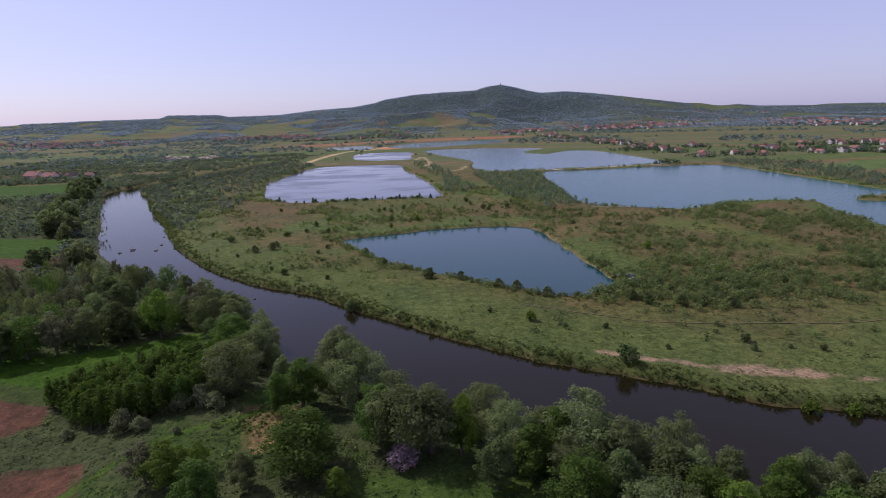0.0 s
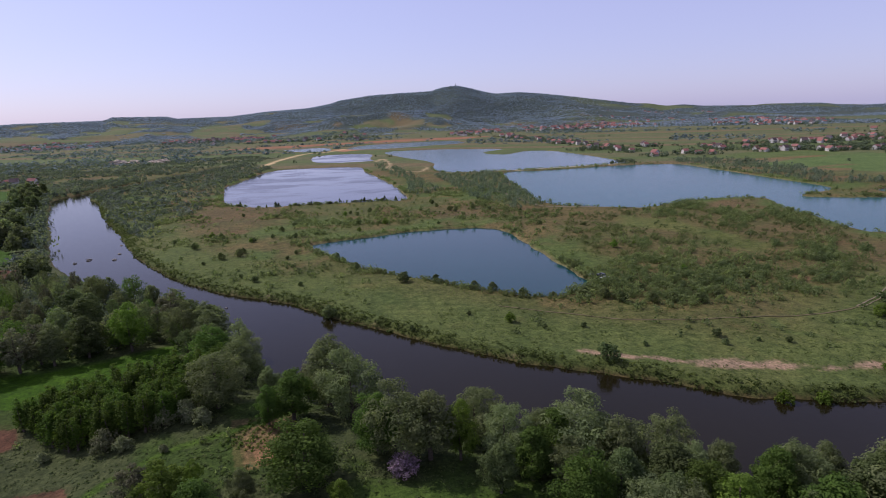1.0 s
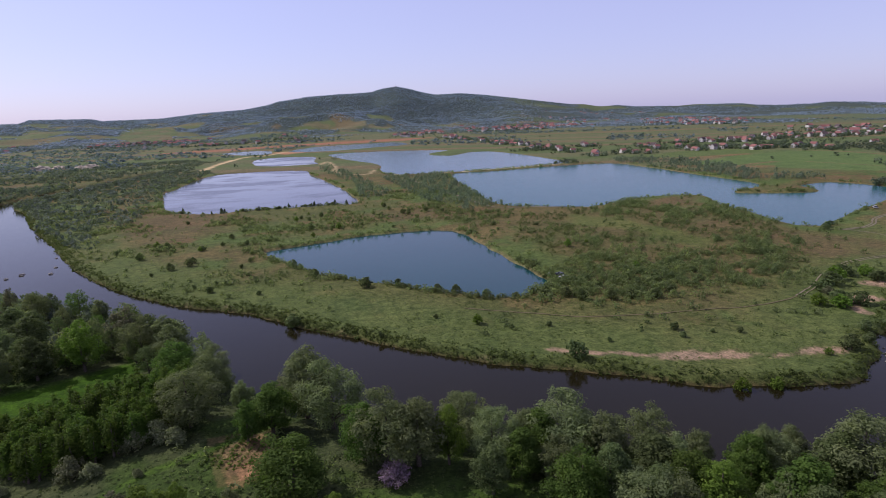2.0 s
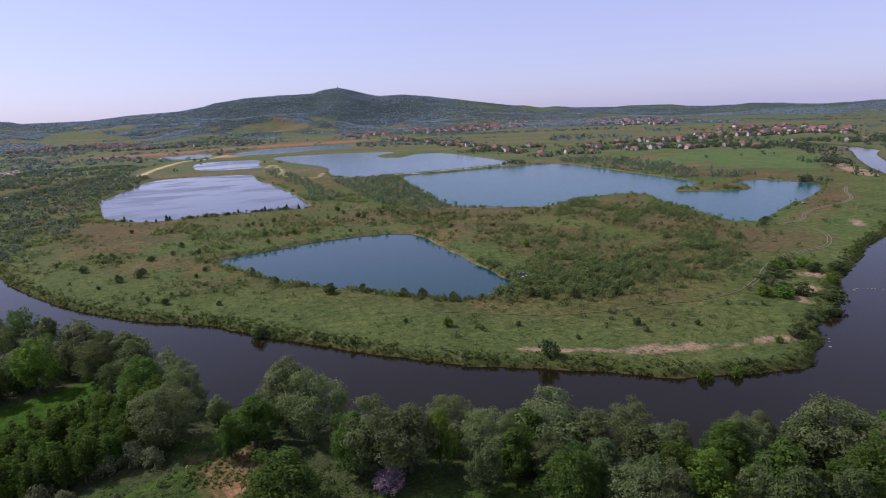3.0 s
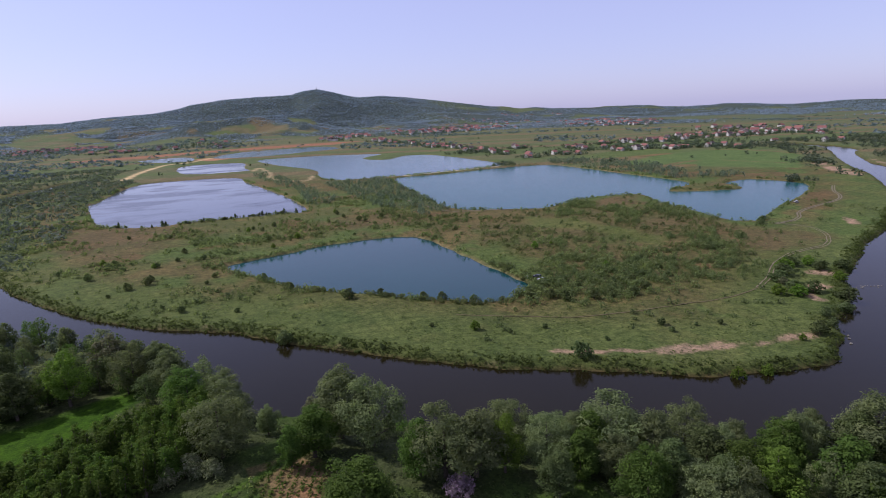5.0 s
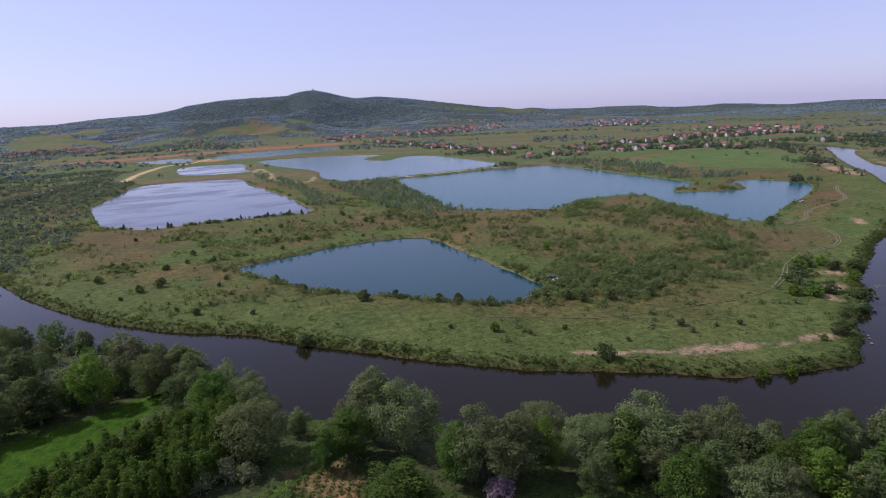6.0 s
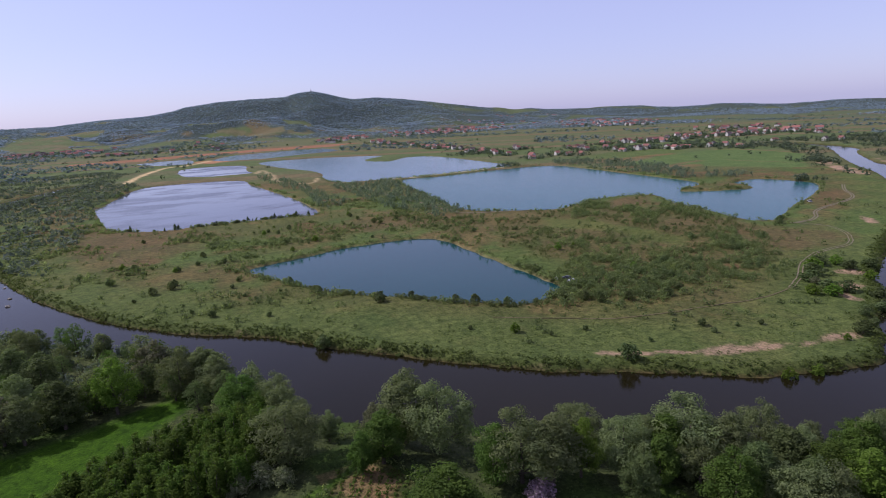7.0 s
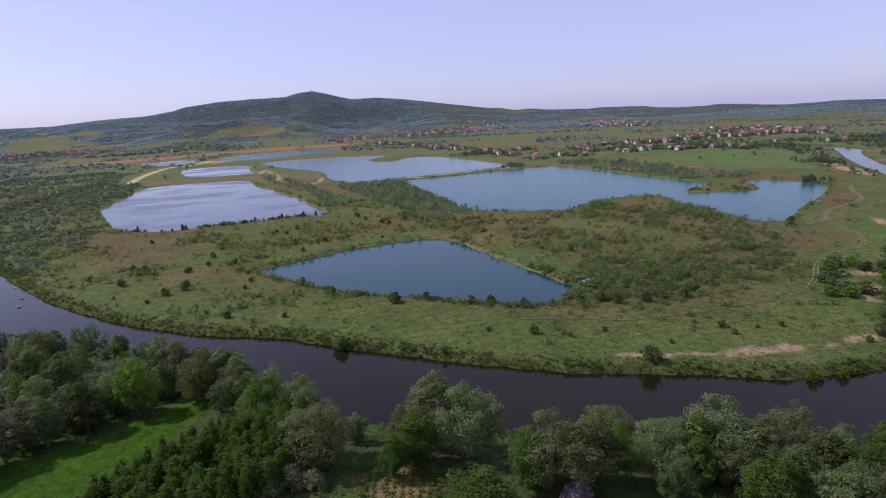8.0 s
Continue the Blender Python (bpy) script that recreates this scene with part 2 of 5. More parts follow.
LAKES = {
    "near": [(-42, 290), (-22, 297), (8, 308), (36, 310), (54, 305), (61, 290), (64, 250), (68, 199), (65, 190), (48, 182), (38, 188), (24, 200),
             (12, 212), (2, 219), (-13, 235), (-24, 252), (-34, 271)],
    "pale": [(-155, 584), (-151, 607), (-142, 719), (-123, 764), (-86, 768), (-28, 750), (-18, 683), (7, 543), (16, 437), (-4, 430), (-54, 433),
             (-90, 430), (-120, 450), (-132, 482), (-140, 516)],
    "east": [(133, 594), (188, 600), (269, 614), (330, 605), (337, 541), (336, 450), (332, 380), (289, 357), (291, 345), (330, 329), (345, 338),
             (352, 358), (386, 364), (392, 320), (342, 285), (292, 263), (254, 242), (238, 237), (231, 247), (238, 277), (244, 315), (258, 352),
             (229, 361), (199, 357), (164, 343), (130, 359), (112, 380), (116, 453)],
    "middle": [(20, 1048), (116, 1066), (225, 1000), (180, 935), (176, 892), (206, 868), (252, 920), (288, 880), (300, 662), (272, 634),
               (197, 621), (127, 614), (73, 630), (67, 686), (74, 775), (38, 902)],
    "small": [(-101, 1018), (-14, 1016), (-11, 898), (-11, 834), (-88, 856)],
    "north": [(-57, 1195), (-10, 1347), (92, 1389), (187, 1400), (200, 1255), (115, 1196), (12, 1144)],
    "narrow": [(-192, 1270), (-111, 1303), (-94, 1156), (-153, 1160)],
}
RIVER = np.concatenate([curve(FAR_BANK, False, 4), curve(NEAR_BANK, False, 4)[::-1]])
NEAR_LINE = curve(NEAR_BANK, False, 3)
LAKES = {name: curve(pts, True, 4) for name, pts in LAKES.items()}
RIVER_LEVEL, LAKE_LEVEL = -1.6, -1.0
CENTRE = (-30.0, 8.0)
# the skyline: bearing from +y, degrees above the eye's level
SKYLINE = [(-60, 0.0), (-36, 0.08), (-33, 0.25), (-27, 0.37), (-23, 0.40), (-22.3, 0.66), (-18, 0.6), (-17.2, 0.4), (-12.5, 0.44), (-9.5, 0.75),
           (-5.6, 0.95), (-3.3, 1.3), (-2.3, 1.6), (0.6, 1.98), (3.6, 2.14), (6.7, 2.24), (7.8, 2.56), (9.1, 2.70), (10.4, 2.42), (12, 1.98),
           (13.1, 1.78), (15.3, 1.84), (17.5, 1.63), (20.3, 1.25), (23.1, 0.85), (26.4, 0.35), (31, 0.02), (39, -0.15), (49, -0.4), (62, -0.55), (90, -0.7)]


def polar(x, y):
    dx, dy = np.asarray(x, float) - CENTRE[0], np.asarray(y, float) - CENTRE[1]
    return np.degrees(np.arctan2(dx, dy)), np.hypot(dx, dy)


def hills(x, y):
    """Foothills and the wooded mountain behind the plain."""
    a, r = polar(x, y)
    sky = np.interp(a, [p[0] for p in SKYLINE], [p[1] for p in SKYLINE], left=0.0, right=-0.7)
    sky = sky + 0.3 * (value_noise(a / 1.7, a * 0 + 3.3, 61) - 0.5) * step(24, 28, a)
    ridge = 4300.0
    top = np.maximum(65 + ridge * np.tan(np.radians(sky)), 6)
    start = np.interp(a, [16, 28], [2050, 2950])
    s = np.clip((r - start) / (ridge - start), 0, 1)
    rise = 0.55 * s**1.25 + 0.45 * step(0.55, 1.0, s)
    lumps = (fbm(x, y, 620, 31) - 0.5) * 0.75 * np.sin(np.pi * np.clip(s, 0, 1)) + (np.abs(fbm(x, y, 420, 41) - 0.5) * -0.9 + 0.08) * step(0, 0.2, s) * (1 - s)
    return top * (rise + lumps * step(0, 0.25, s)) * (1 - 0.5 * step(4350, 4900, r))


def land_parts(x, y):
    """Height of the land, distance outside the river, and outside the nearest lake."""
    x, y = np.asarray(x, float), np.asarray(y, float)
    ragged = (fbm(x, y, 9, 3) - 0.5) * 3.0
    river = shore(x, y, RIVER) + ragged * 0.9
    lake = np.full(x.shape, 40.0)
    for pts in LAKES.values():
        lake = np.minimum(lake, shore(x, y, pts) + ragged)
    return river, lake


def near_side(x, y):
    """1 on the camera's bank of the river."""
    k = np.interp(x, NEAR_LINE[:, 0][25:], NEAR_LINE[:, 1][25:])
    return ((y < k) & (x > -300)).astype(float)


def land_height(x, y, river=None, lake=None):
    x, y = np.asarray(x, float), np.asarray(y, float)
    if river is None:
        river, lake = land_parts(x, y)
    z = (fbm(x, y, 60, 11) - 0.5) * 0.8 + (fbm(x, y, 7, 17) - 0.5) * 0.35 + 0.1
    z = z + 4.2 * step(-80, -45, x) * step(4, 22, river) * near_side(x, y) * (np.hypot(x, y) < 400)
    z = z + hills(x, y)
    z = np.where(river < 5, (-3.4) + (z + 3.4) * step(-2.2, 3.6, river), z)
    return np.where(lake < 5, (-2.6) + (z + 2.6) * step(-3.0, 3.4, lake), z)


# ---- cover of the land: colours of grass, soil, sand, crops ----
GRASS, MEADOW, DRY, HEATH = (0.096, 0.102, 0.043), (0.08, 0.122, 0.04), (0.148, 0.118, 0.06), (0.12, 0.092, 0.05)
CROP, SOIL, CLAY, DUST = (0.036, 0.086, 0.005), (0.105, 0.052, 0.04), (0.30, 0.17, 0.11), (0.34, 0.27, 0.19)
FIELDS = [  # outline, colour
    ([(-122, 150), (-99, 150), (-71, 160), (-60, 156), (-92, 127), (-112, 134)], CROP),
    ([(-106, 126), (-90, 121), (-86, 113), (-94, 106), (-120, 108)], SOIL),
    ([(-112, 134), (-92, 127), (-90, 121), (-106, 126)], (0.045, 0.07, 0.018)),
    ([(-80, 95), (-67, 94), (-62, 84), (-90, 80)], SOIL),
    ([(-40, 107), (-30, 108), (-26, 98), (-36, 92)], (0.2, 0.14, 0.085)),
    ([(-36, 97), (-30, 99), (-28, 93), (-34, 91)], CLAY),
    ([(-16, 84), (-2, 81), (14, 78), (14, 62), (-14, 60), (-22, 74)], (0.05, 0.088, 0.02)),
    ([(-250, 326), (-206, 320), (-182, 288), (-200, 268), (-250, 275)], CROP),
    ([(-210, 275), (-160, 268), (-166, 254), (-190, 238), (-230, 238)], SOIL),
    ([(-480, 640), (-365, 632), (-300, 530), (-372, 512), (-520, 520)], CROP),
    ([(350, 520), (405, 497), (480, 388), (627, 499), (640, 615), (500, 600), (420, 560)], (0.095, 0.145, 0.055)),
    ([(345, 520), (430, 464), (440, 480), (360, 545)], (0.15, 0.115, 0.065)),
    ([(400, 660), (495, 695), (600, 680), (560, 620), (420, 590)], (0.095, 0.13, 0.05)),
    ([(380, 640), (420, 585), (520, 600), (530, 615), (430, 610)], (0.16, 0.115, 0.065)),
    ([(-330, 1330), (-180, 1340), (0, 1420), (230, 1440), (330, 1560), (60, 1560), (-200, 1440), (-340, 1400)], (0.28, 0.135, 0.095)),
    ([(-60, 1100), (10, 1180), (-20, 1240), (-90, 1180)], (0.36, 0.19, 0.13)),
]
TRACKS = [  # line, half width, colour
    ([(-160, 822), (-152, 945), (-129, 1074), (-95, 1100), (-46, 1222), (11, 1300)], 5.0, (0.56, 0.42, 0.29)),
    ([(-2, 813), (9, 862), (14, 760), (13, 684), (43, 640), (59, 691)], 3.0, DUST),
    ([(-67, 82), (-62, 87), (-59, 92.5), (-52, 98), (-40, 103.5), (-30, 109)], 1.2, (0.055, 0.1, 0.018)),
    ([(612, 488), (622, 540), (621, 592), (600, 612)], 7.0, (0.15, 0.122, 0.072)), ([(521, 403), (505, 450), (496, 494)], 2.5, (0.14, 0.125, 0.07)),
    ([(389, 481), (425, 500), (470, 511)], 5.0, (0.15, 0.115, 0.07)), ([(478, 372), (450, 384), (416, 394)], 2.0, (0.06, 0.1, 0.03)),
    ([(75, 625), (129, 612), (197, 616), (272, 627), (300, 650)], 2.6, (0.56, 0.5, 0.42)),
]
SANDS = [((-50, 204), (4, 1.2), -38), ((25, 136), (2.5, 0.8), -30), ((54, 117), (2, 0.7), -30), ((-12, 168), (1.5, 0.6), -40), ((-65, 213.5), (2.5, 0.8), -40), ((81, 117.5), (17, 3.0), -14), ((109, 112), (7, 2.2), -10), ((46, 132), (8, 1.3), -30), ((61, 125), (4, 1), -30), ((152, 141), (5, 2), 20), ((145, 132), (4, 2), 60),
         ((275, 206), (9, 2.6), 44), ((173, 150), (6, 3), -40), ((156, 140), (6, 3), -30), ((560, 365), (18, 9), 40), ((585, 392), (10, 5), 30), ((478, 345), (34, 7), 52), ((498, 370), (26, 8), 48), ((530, 404), (22, 8), 46), ((238, 246), (10, 2), 60)]


BRUSH = [(70, 172), (80, 240), (84, 290), (120, 335), (165, 335), (235, 300), (225, 220), (150, 168), (100, 156)]
LAWN = [(137, 317), (125, 292), (145, 264), (151, 232), (154, 216), (167, 231), (162, 271), (162, 293)]
HEATHS = [  # brown patches of dead bracken and heather
    [(213, 224), (178, 195), (187, 182), (199, 180), (230, 188), (239, 205)], [(97, 160), (84, 151), (99, 147), (111, 145), (119, 155), (109, 161)],
    [(192, 278), (173, 252), (200, 242), (216, 231), (218, 260)], [(201, 339), (176, 306), (208, 318), (236, 327), (251, 348)],
    [(-155, 471), (-148, 400), (-103, 329), (-73, 369), (-48, 381), (-85, 440)], [(-20, 330), (20, 345), (70, 330), (90, 345), (60, 380), (-10, 370)],
]
SLOPES = [  # bearing and distance of a meadow's middle, half width in degrees, half depth
    (-29.0, 2950, 2.0, 480), (-24.4, 2750, 2.3, 350), (-13.6, 2850, 2.2, 800),
    (-10.5, 2500, 3.0, 260), (-0.6, 3080, 1.7, 240), (-4.0, 2150, 4.2, 260),
    (7.8, 3150, 1.5, 220), (3.5, 2500, 2.4, 200), (12.5, 2700, 2.6, 160), (-36.5, 2700, 3.0, 300),
]


def belts(a, r):
    """Long tree belts that cross the far plain."""
    return step(0.46, 0.51, fbm(a * 26, r * 0.55, 230, 131, 4))


def slope_fields(x, y, a, r):
    """Meadows on the slopes between the woods."""
    ragged = (fbm(x, y, 260, 111, 4) - 0.5) * 1.0
    clearings = step(0.59, 0.62, fbm(x, y, 150, 115, 3)) * (1 - step(2900, 3300, r + 40 * a))
    return np.maximum(clearings, np.max([step(1.15, 0.95, np.hypot((a - ca) / da, (r - cr) / dr) + ragged) for ca, cr, da, dr in SLOPES], 0))


def far_slopes(x, y, a, r):
    """Woods on the low hills that close the plain."""
    return step(2850, 3000, r) * step(20, 25, a) * step(0.4, 0.45, fbm(x, y, 200, 151))


def cover(x, y, river, lake):
    """Colour of the land's cover at each place; far woodland ground carries a painted haze tint."""
    col = np.zeros((len(x), 3))

    def lay(c, w):
        w = np.clip(w, 0, 1)[:, None]
        col[:] = col * (1 - w) + np.array(c) * w

    a, r = polar(x, y)
    n1, n2 = fbm(x, y, 55, 51, 5), fbm(x, y, 16, 61, 4)
    lay(GRASS, np.ones(len(x)))
    lay(MEADOW, step(0.5, 0.6, n1) * 0.8)
    lay(HEATH, step(0.48, 0.62, n2 * 0.5 + fbm(x, y, 90, 81) * 0.5) * step(120, 180, y - 0.25 * x) * 0.85)
    lay(DRY, step(0.62, 0.72, n2) * 0.55)
    lay((0.14, 0.085, 0.055), step(0.66, 0.72, fbm(x, y, 30, 91)) * step(150, 200, y) * 0.7)
    lay(MEADOW, step(30, 8, np.abs(shore(x, y, RIVER) - 14)) * (1 - near_side(x, y)) * (r < 600) * 0.6)
    lay((0.108, 0.094, 0.047), step(2, -14, shore(x, y, np.array(BRUSH, float), 30)) * (0.3 + 0.6 * step(0.45, 0.58, n2 * 0.5 + n1 * 0.5)))
    for pts in HEATHS:
        lay((0.116, 0.09, 0.052), step(5, -7, shore(x, y, np.array(pts, float), 30) + (n2 - 0.5) * 22) * (0.5 + 0.4 * step(0.4, 0.6, fbm(x, y, 8, 95))))
    lay((0.1, 0.122, 0.042), step(4, -4, shore(x, y, np.array(LAWN, float), 30) + (n2 - 0.5) * 10) * 0.8)
    lay((0.2, 0.11, 0.075), step(5, 2, np.hypot(x - 144, y - 179) + (n2 - 0.5) * 4) * 0.8)
    near = near_side(x, y) * (r < 500)
    lay((0.06, 0.075, 0.036), near)
    lay((0.045, 0.076, 0.02), near * step(0.5, 0.66, n2))
    lay((0.07, 0.078, 0.046), near * step(0.55, 0.65, n1) * 0.7)
    # the plain beyond: strips of meadow and ploughland
    plain_part = step(640, 760, y + 0.55 * x) * (r > 520)
    strip = np.floor((x * 0.35 + y) / 46 + 2 * value_noise(x / 400, y / 400, 5))
    pick = np.modf(np.abs(np.sin(strip * 12.9898) * 43758.5453))[0]
    lay((0.112, 0.124, 0.068), plain_part)
    lay((0.094, 0.126, 0.056), plain_part * (pick > 0.55))
    lay((0.13, 0.13, 0.078), plain_part * (pick > 0.72))
    lay((0.15, 0.122, 0.078), plain_part * (pick > 0.86))
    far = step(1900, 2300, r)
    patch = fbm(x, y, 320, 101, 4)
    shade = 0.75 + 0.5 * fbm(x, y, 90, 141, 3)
    # far woodland ground and belts: distance haze painted in as a blue-grey tint
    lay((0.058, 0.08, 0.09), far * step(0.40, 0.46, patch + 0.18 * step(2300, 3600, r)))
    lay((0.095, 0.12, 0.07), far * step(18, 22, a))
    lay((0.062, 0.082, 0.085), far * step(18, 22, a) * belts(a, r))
    mead = slope_fields(x, y, a, r)
    lay((0.1, 0.128, 0.064), far * mead)
    lay((0.135, 0.125, 0.08), far * mead * step(0.55, 0.6, fbm(x, y, 120, 113, 3)))
    lay((0.14, 0.115, 0.075), far * step(0.64, 0.67, fbm(x, y, 150, 121, 3)) * (1 - step(2800, 3400, r)))
    # the low hills' woods take the same painted haze tint
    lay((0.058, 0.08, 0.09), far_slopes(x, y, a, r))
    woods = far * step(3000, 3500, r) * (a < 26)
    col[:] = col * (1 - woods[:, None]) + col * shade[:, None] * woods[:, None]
    for pts, c in FIELDS:
        pts = np.array(pts, float)
        lay(c, step(1.0, -0.6, shore(x, y, pts, 20) + (n2 - 0.5) * 2))
    for pts, half, c in TRACKS:
        d = np.full(len(x), 99.0)
        p = curve(pts, False, 4)
        (x0, y0), (x1, y1) = p.min(0) - 20, p.max(0) + 20
        m = (x > x0) & (x < x1) & (y > y0) & (y < y1)
        d[m] = line_distance(x[m], y[m], p)
        lay(c, step(half + 0.5, half * 0.6, d + (n2 - 0.5) * half))
    gritty = fbm(x * 0.6, y * 1.5, 4, 161, 3)
    for (cx, cy), (u, v), turn in SANDS:
        ct, st = math.cos(radians(turn)), math.sin(radians(turn))
        du, dv = ((x - cx) * ct + (y - cy) * st) / u, (-(x - cx) * st + (y - cy) * ct) / v
        lay((0.33, 0.226, 0.195), step(1.15, 0.7, np.hypot(du, dv) + (n2 - 0.5) * 0.7 + (gritty - 0.5) * 1.6) * 0.9)
    lay((0.065, 0.085, 0.03), step(5.5, 2.5, river) * (1 - near) * 0.8)
    lay((0.10, 0.072, 0.042), step(1.7, 0.5, river) * 0.9)
    lay((0.16, 0.135, 0.09), step(2.4, 0.8, lake) * 0.7)
    return col


# ---- the ground sheet ----
def sheet():
    bearing = np.concatenate([np.arange(-46, 66.01, 0.3), np.arange(72, 314, 6.0)])
    radius = [24.0]
    while radius[-1] < 4900:
        radius.append(radius[-1] * 1.008)
    radius = np.array(radius)
    b, r = np.meshgrid(np.radians(bearing), radius)
    x, y = (CENTRE[0] + r * np.sin(b)).ravel(), (CENTRE[1] + r * np.cos(b)).ravel()
    river, lake = land_parts(x, y)
    z = land_height(x, y, river, lake)
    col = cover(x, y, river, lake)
    rows, cols = len(radius), len(bearing)
    i, j = np.meshgrid(np.arange(rows - 1), np.arange(cols), indexing="ij")
    k = (j + 1) % cols
    quads = np.stack([i * cols + j, (i + 1) * cols + j, (i + 1) * cols + k, i * cols + k], -1).reshape(-1, 4)[:, ::-1]
    verts = np.stack([x, y, z], 1)
    verts = np.concatenate([verts, [[CENTRE[0], CENTRE[1], 4.0]]])
    col = np.concatenate([col, [GRASS]])
    mesh = raw_mesh("ground", verts, quads, M_LAND, True, np.stack([np.arange(cols), (np.arange(cols) + 1) % cols, np.full(cols, rows * cols)], 1)[:, ::-1])
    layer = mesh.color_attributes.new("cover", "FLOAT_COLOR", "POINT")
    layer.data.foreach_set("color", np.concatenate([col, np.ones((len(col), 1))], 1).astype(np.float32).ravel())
    return tagged(new("ground", mesh), "flat green river plain with scrub, fields and distant wooded hills", "ground", kind="structure")


def raw_mesh(name, verts, faces, mat, smooth=False, extra=None):
    """A mesh from arrays of corners and of faces with equally many corners each."""
    mesh = bpy.data.meshes.new(name)
    n = faces.shape[1]
    loops = np.concatenate([faces.ravel(), extra.ravel()]) if extra is not None else faces.ravel()
    sizes = np.concatenate([np.full(len(faces), n), np.full(len(extra), extra.shape[1])]) if extra is not None else np.full(len(faces), n)
    mesh.vertices.add(len(verts))
    mesh.vertices.foreach_set("co", np.ascontiguousarray(verts, np.float32).ravel())
    mesh.loops.add(len(loops))
    mesh.loops.foreach_set("vertex_index", loops.astype(np.int32))
    mesh.polygons.add(len(sizes))
    mesh.polygons.foreach_set("loop_start", np.concatenate([[0], np.cumsum(sizes)[:-1]]).astype(np.int32))
    mesh.polygons.foreach_set("use_smooth", np.full(len(sizes), smooth))
    mesh.update(calc_edges=True)
    mesh.validate()
    for m in mat if isinstance(mat, (list, tuple)) else [mat]:
        mesh.materials.append(m)
    return mesh


def water(name, pts, level, mat, label):
    """A level sheet that runs a little under its banks."""
    nxt, prv = np.roll(pts, -1, 0), np.roll(pts, 1, 0)
    area = 0.5 * np.sum(pts[:, 0] * nxt[:, 1] - nxt[:, 0] * pts[:, 1])
    t = nxt - prv
    t /= np.linalg.norm(t, axis=1, keepdims=True) + 1e-9
    out = pts + np.stack([t[:, 1], -t[:, 0]], 1) * (5.0 if area > 0 else -5.0)
    bm = bmesh.new()
    vs = [bm.verts.new((px, py, level)) for px, py in (out if area > 0 else out[::-1])]
    edges = [bm.edges.new((vs[k], vs[(k + 1) % len(vs)])) for k in range(len(vs))]
    bmesh.ops.triangle_fill(bm, use_beauty=True, use_dissolve=False, edges=edges, normal=(0, 0, 1))
    mesh = bpy.data.meshes.new(name)
    bm.to_mesh(mesh)
    bm.free()
    mesh.materials.append(mat)
    return tagged(new(name, mesh), label, "water", kind="structure")


def footpath(pts, width, mat, label, ruts=1):
    """A worn track draped on the land: one strip, or two wheel ruts."""
    line = curve(pts, False, 12)
    t = np.gradient(line, axis=0)
    t /= np.linalg.norm(t, axis=1, keepdims=True)
    nrm = np.stack([-t[:, 1], t[:, 0]], 1)
    wob = (fbm(line[:, 0], line[:, 1], 5, 311) - 0.5)[:, None]
    verts, faces = [], []
    for k in range(ruts):
        mid = line + nrm * ((k - (ruts - 1) / 2) * 1.45 + wob * 0.8)
        half = width * (0.38 + 0.35 * fbm(line[:, 0], line[:, 1], 4, 321 + k))[:, None]
        for side in (mid + nrm * half, mid - nrm * half):
            verts.append(np.column_stack([side, land_height(side[:, 0], side[:, 1]) + 0.14]))
        base, n = 2 * k * len(line), len(line)
        a = np.arange(n - 1) + base
        faces.append(np.stack([a, a + n, a + n + 1, a + 1], 1))
    return tagged(new("path", raw_mesh("path", np.concatenate(verts), np.concatenate(faces), mat, True)), label, "path", kind="structure")


M_EARTH = plain("trodden_earth", (0.085, 0.072, 0.034), (0.14, 0.11, 0.056), 0.5, 0.95)
M_TRACK = plain("dusty_track", (0.12, 0.1, 0.06), (0.2, 0.168, 0.11), 0.4, 0.95)
footpath([(29, 174), (52, 160), (62, 154), (78, 150), (96, 148), (111, 146), (124, 145.5), (137.5, 148.5)], 0.5, M_EARTH, "narrow trodden earth path across the meadow")
footpath([(137.5, 148.5), (147, 153), (154, 157), (169, 167), (188, 175), (202, 177), (214, 178), (226, 184), (237, 194), (244, 206), (242, 216), (238, 224)], 0.42, M_TRACK, "pale dusty track with two wheel ruts along the peninsula", 2)
footpath([(238, 222), (252, 222.5), (263, 227), (275, 236), (289, 242), (316, 248.5), (337, 255), (353, 265), (369, 280), (393, 297)], 0.75, M_TRACK, "dusty track with two wheel ruts beside the lake", 2)
footpath([(80, 560), (88, 470), (97, 407), (98, 385), (105, 362), (130, 352), (157, 341)], 2.0, M_TRACK, "dusty track along the lake shore")
sheet()
water("river", RIVER, RIVER_LEVEL, M_RIVER, "dark calm river bending round the flat scrub land")
for _name, _pts in LAKES.items():
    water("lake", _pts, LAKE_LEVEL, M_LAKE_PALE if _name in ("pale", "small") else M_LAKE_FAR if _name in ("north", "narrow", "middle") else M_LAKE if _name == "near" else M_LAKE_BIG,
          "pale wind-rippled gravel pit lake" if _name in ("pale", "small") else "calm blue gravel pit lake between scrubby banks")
# ---- builders ----
def part(name, bm, mat, parent=None, label="", at=(0, 0, 0)):
    """Links a bmesh, or a ready mesh, as one mesh object under a thing or a part."""
    if isinstance(bm, bmesh.types.BMesh):
        mesh = bpy.data.meshes.new(name)
        bm.to_mesh(mesh)
        bm.free()
        mesh.materials.append(mat)
    else:
        mesh = bm
    ob = new(name, mesh)
    ob.location = at
    ob.parent = parent
    return tagged(ob, label)


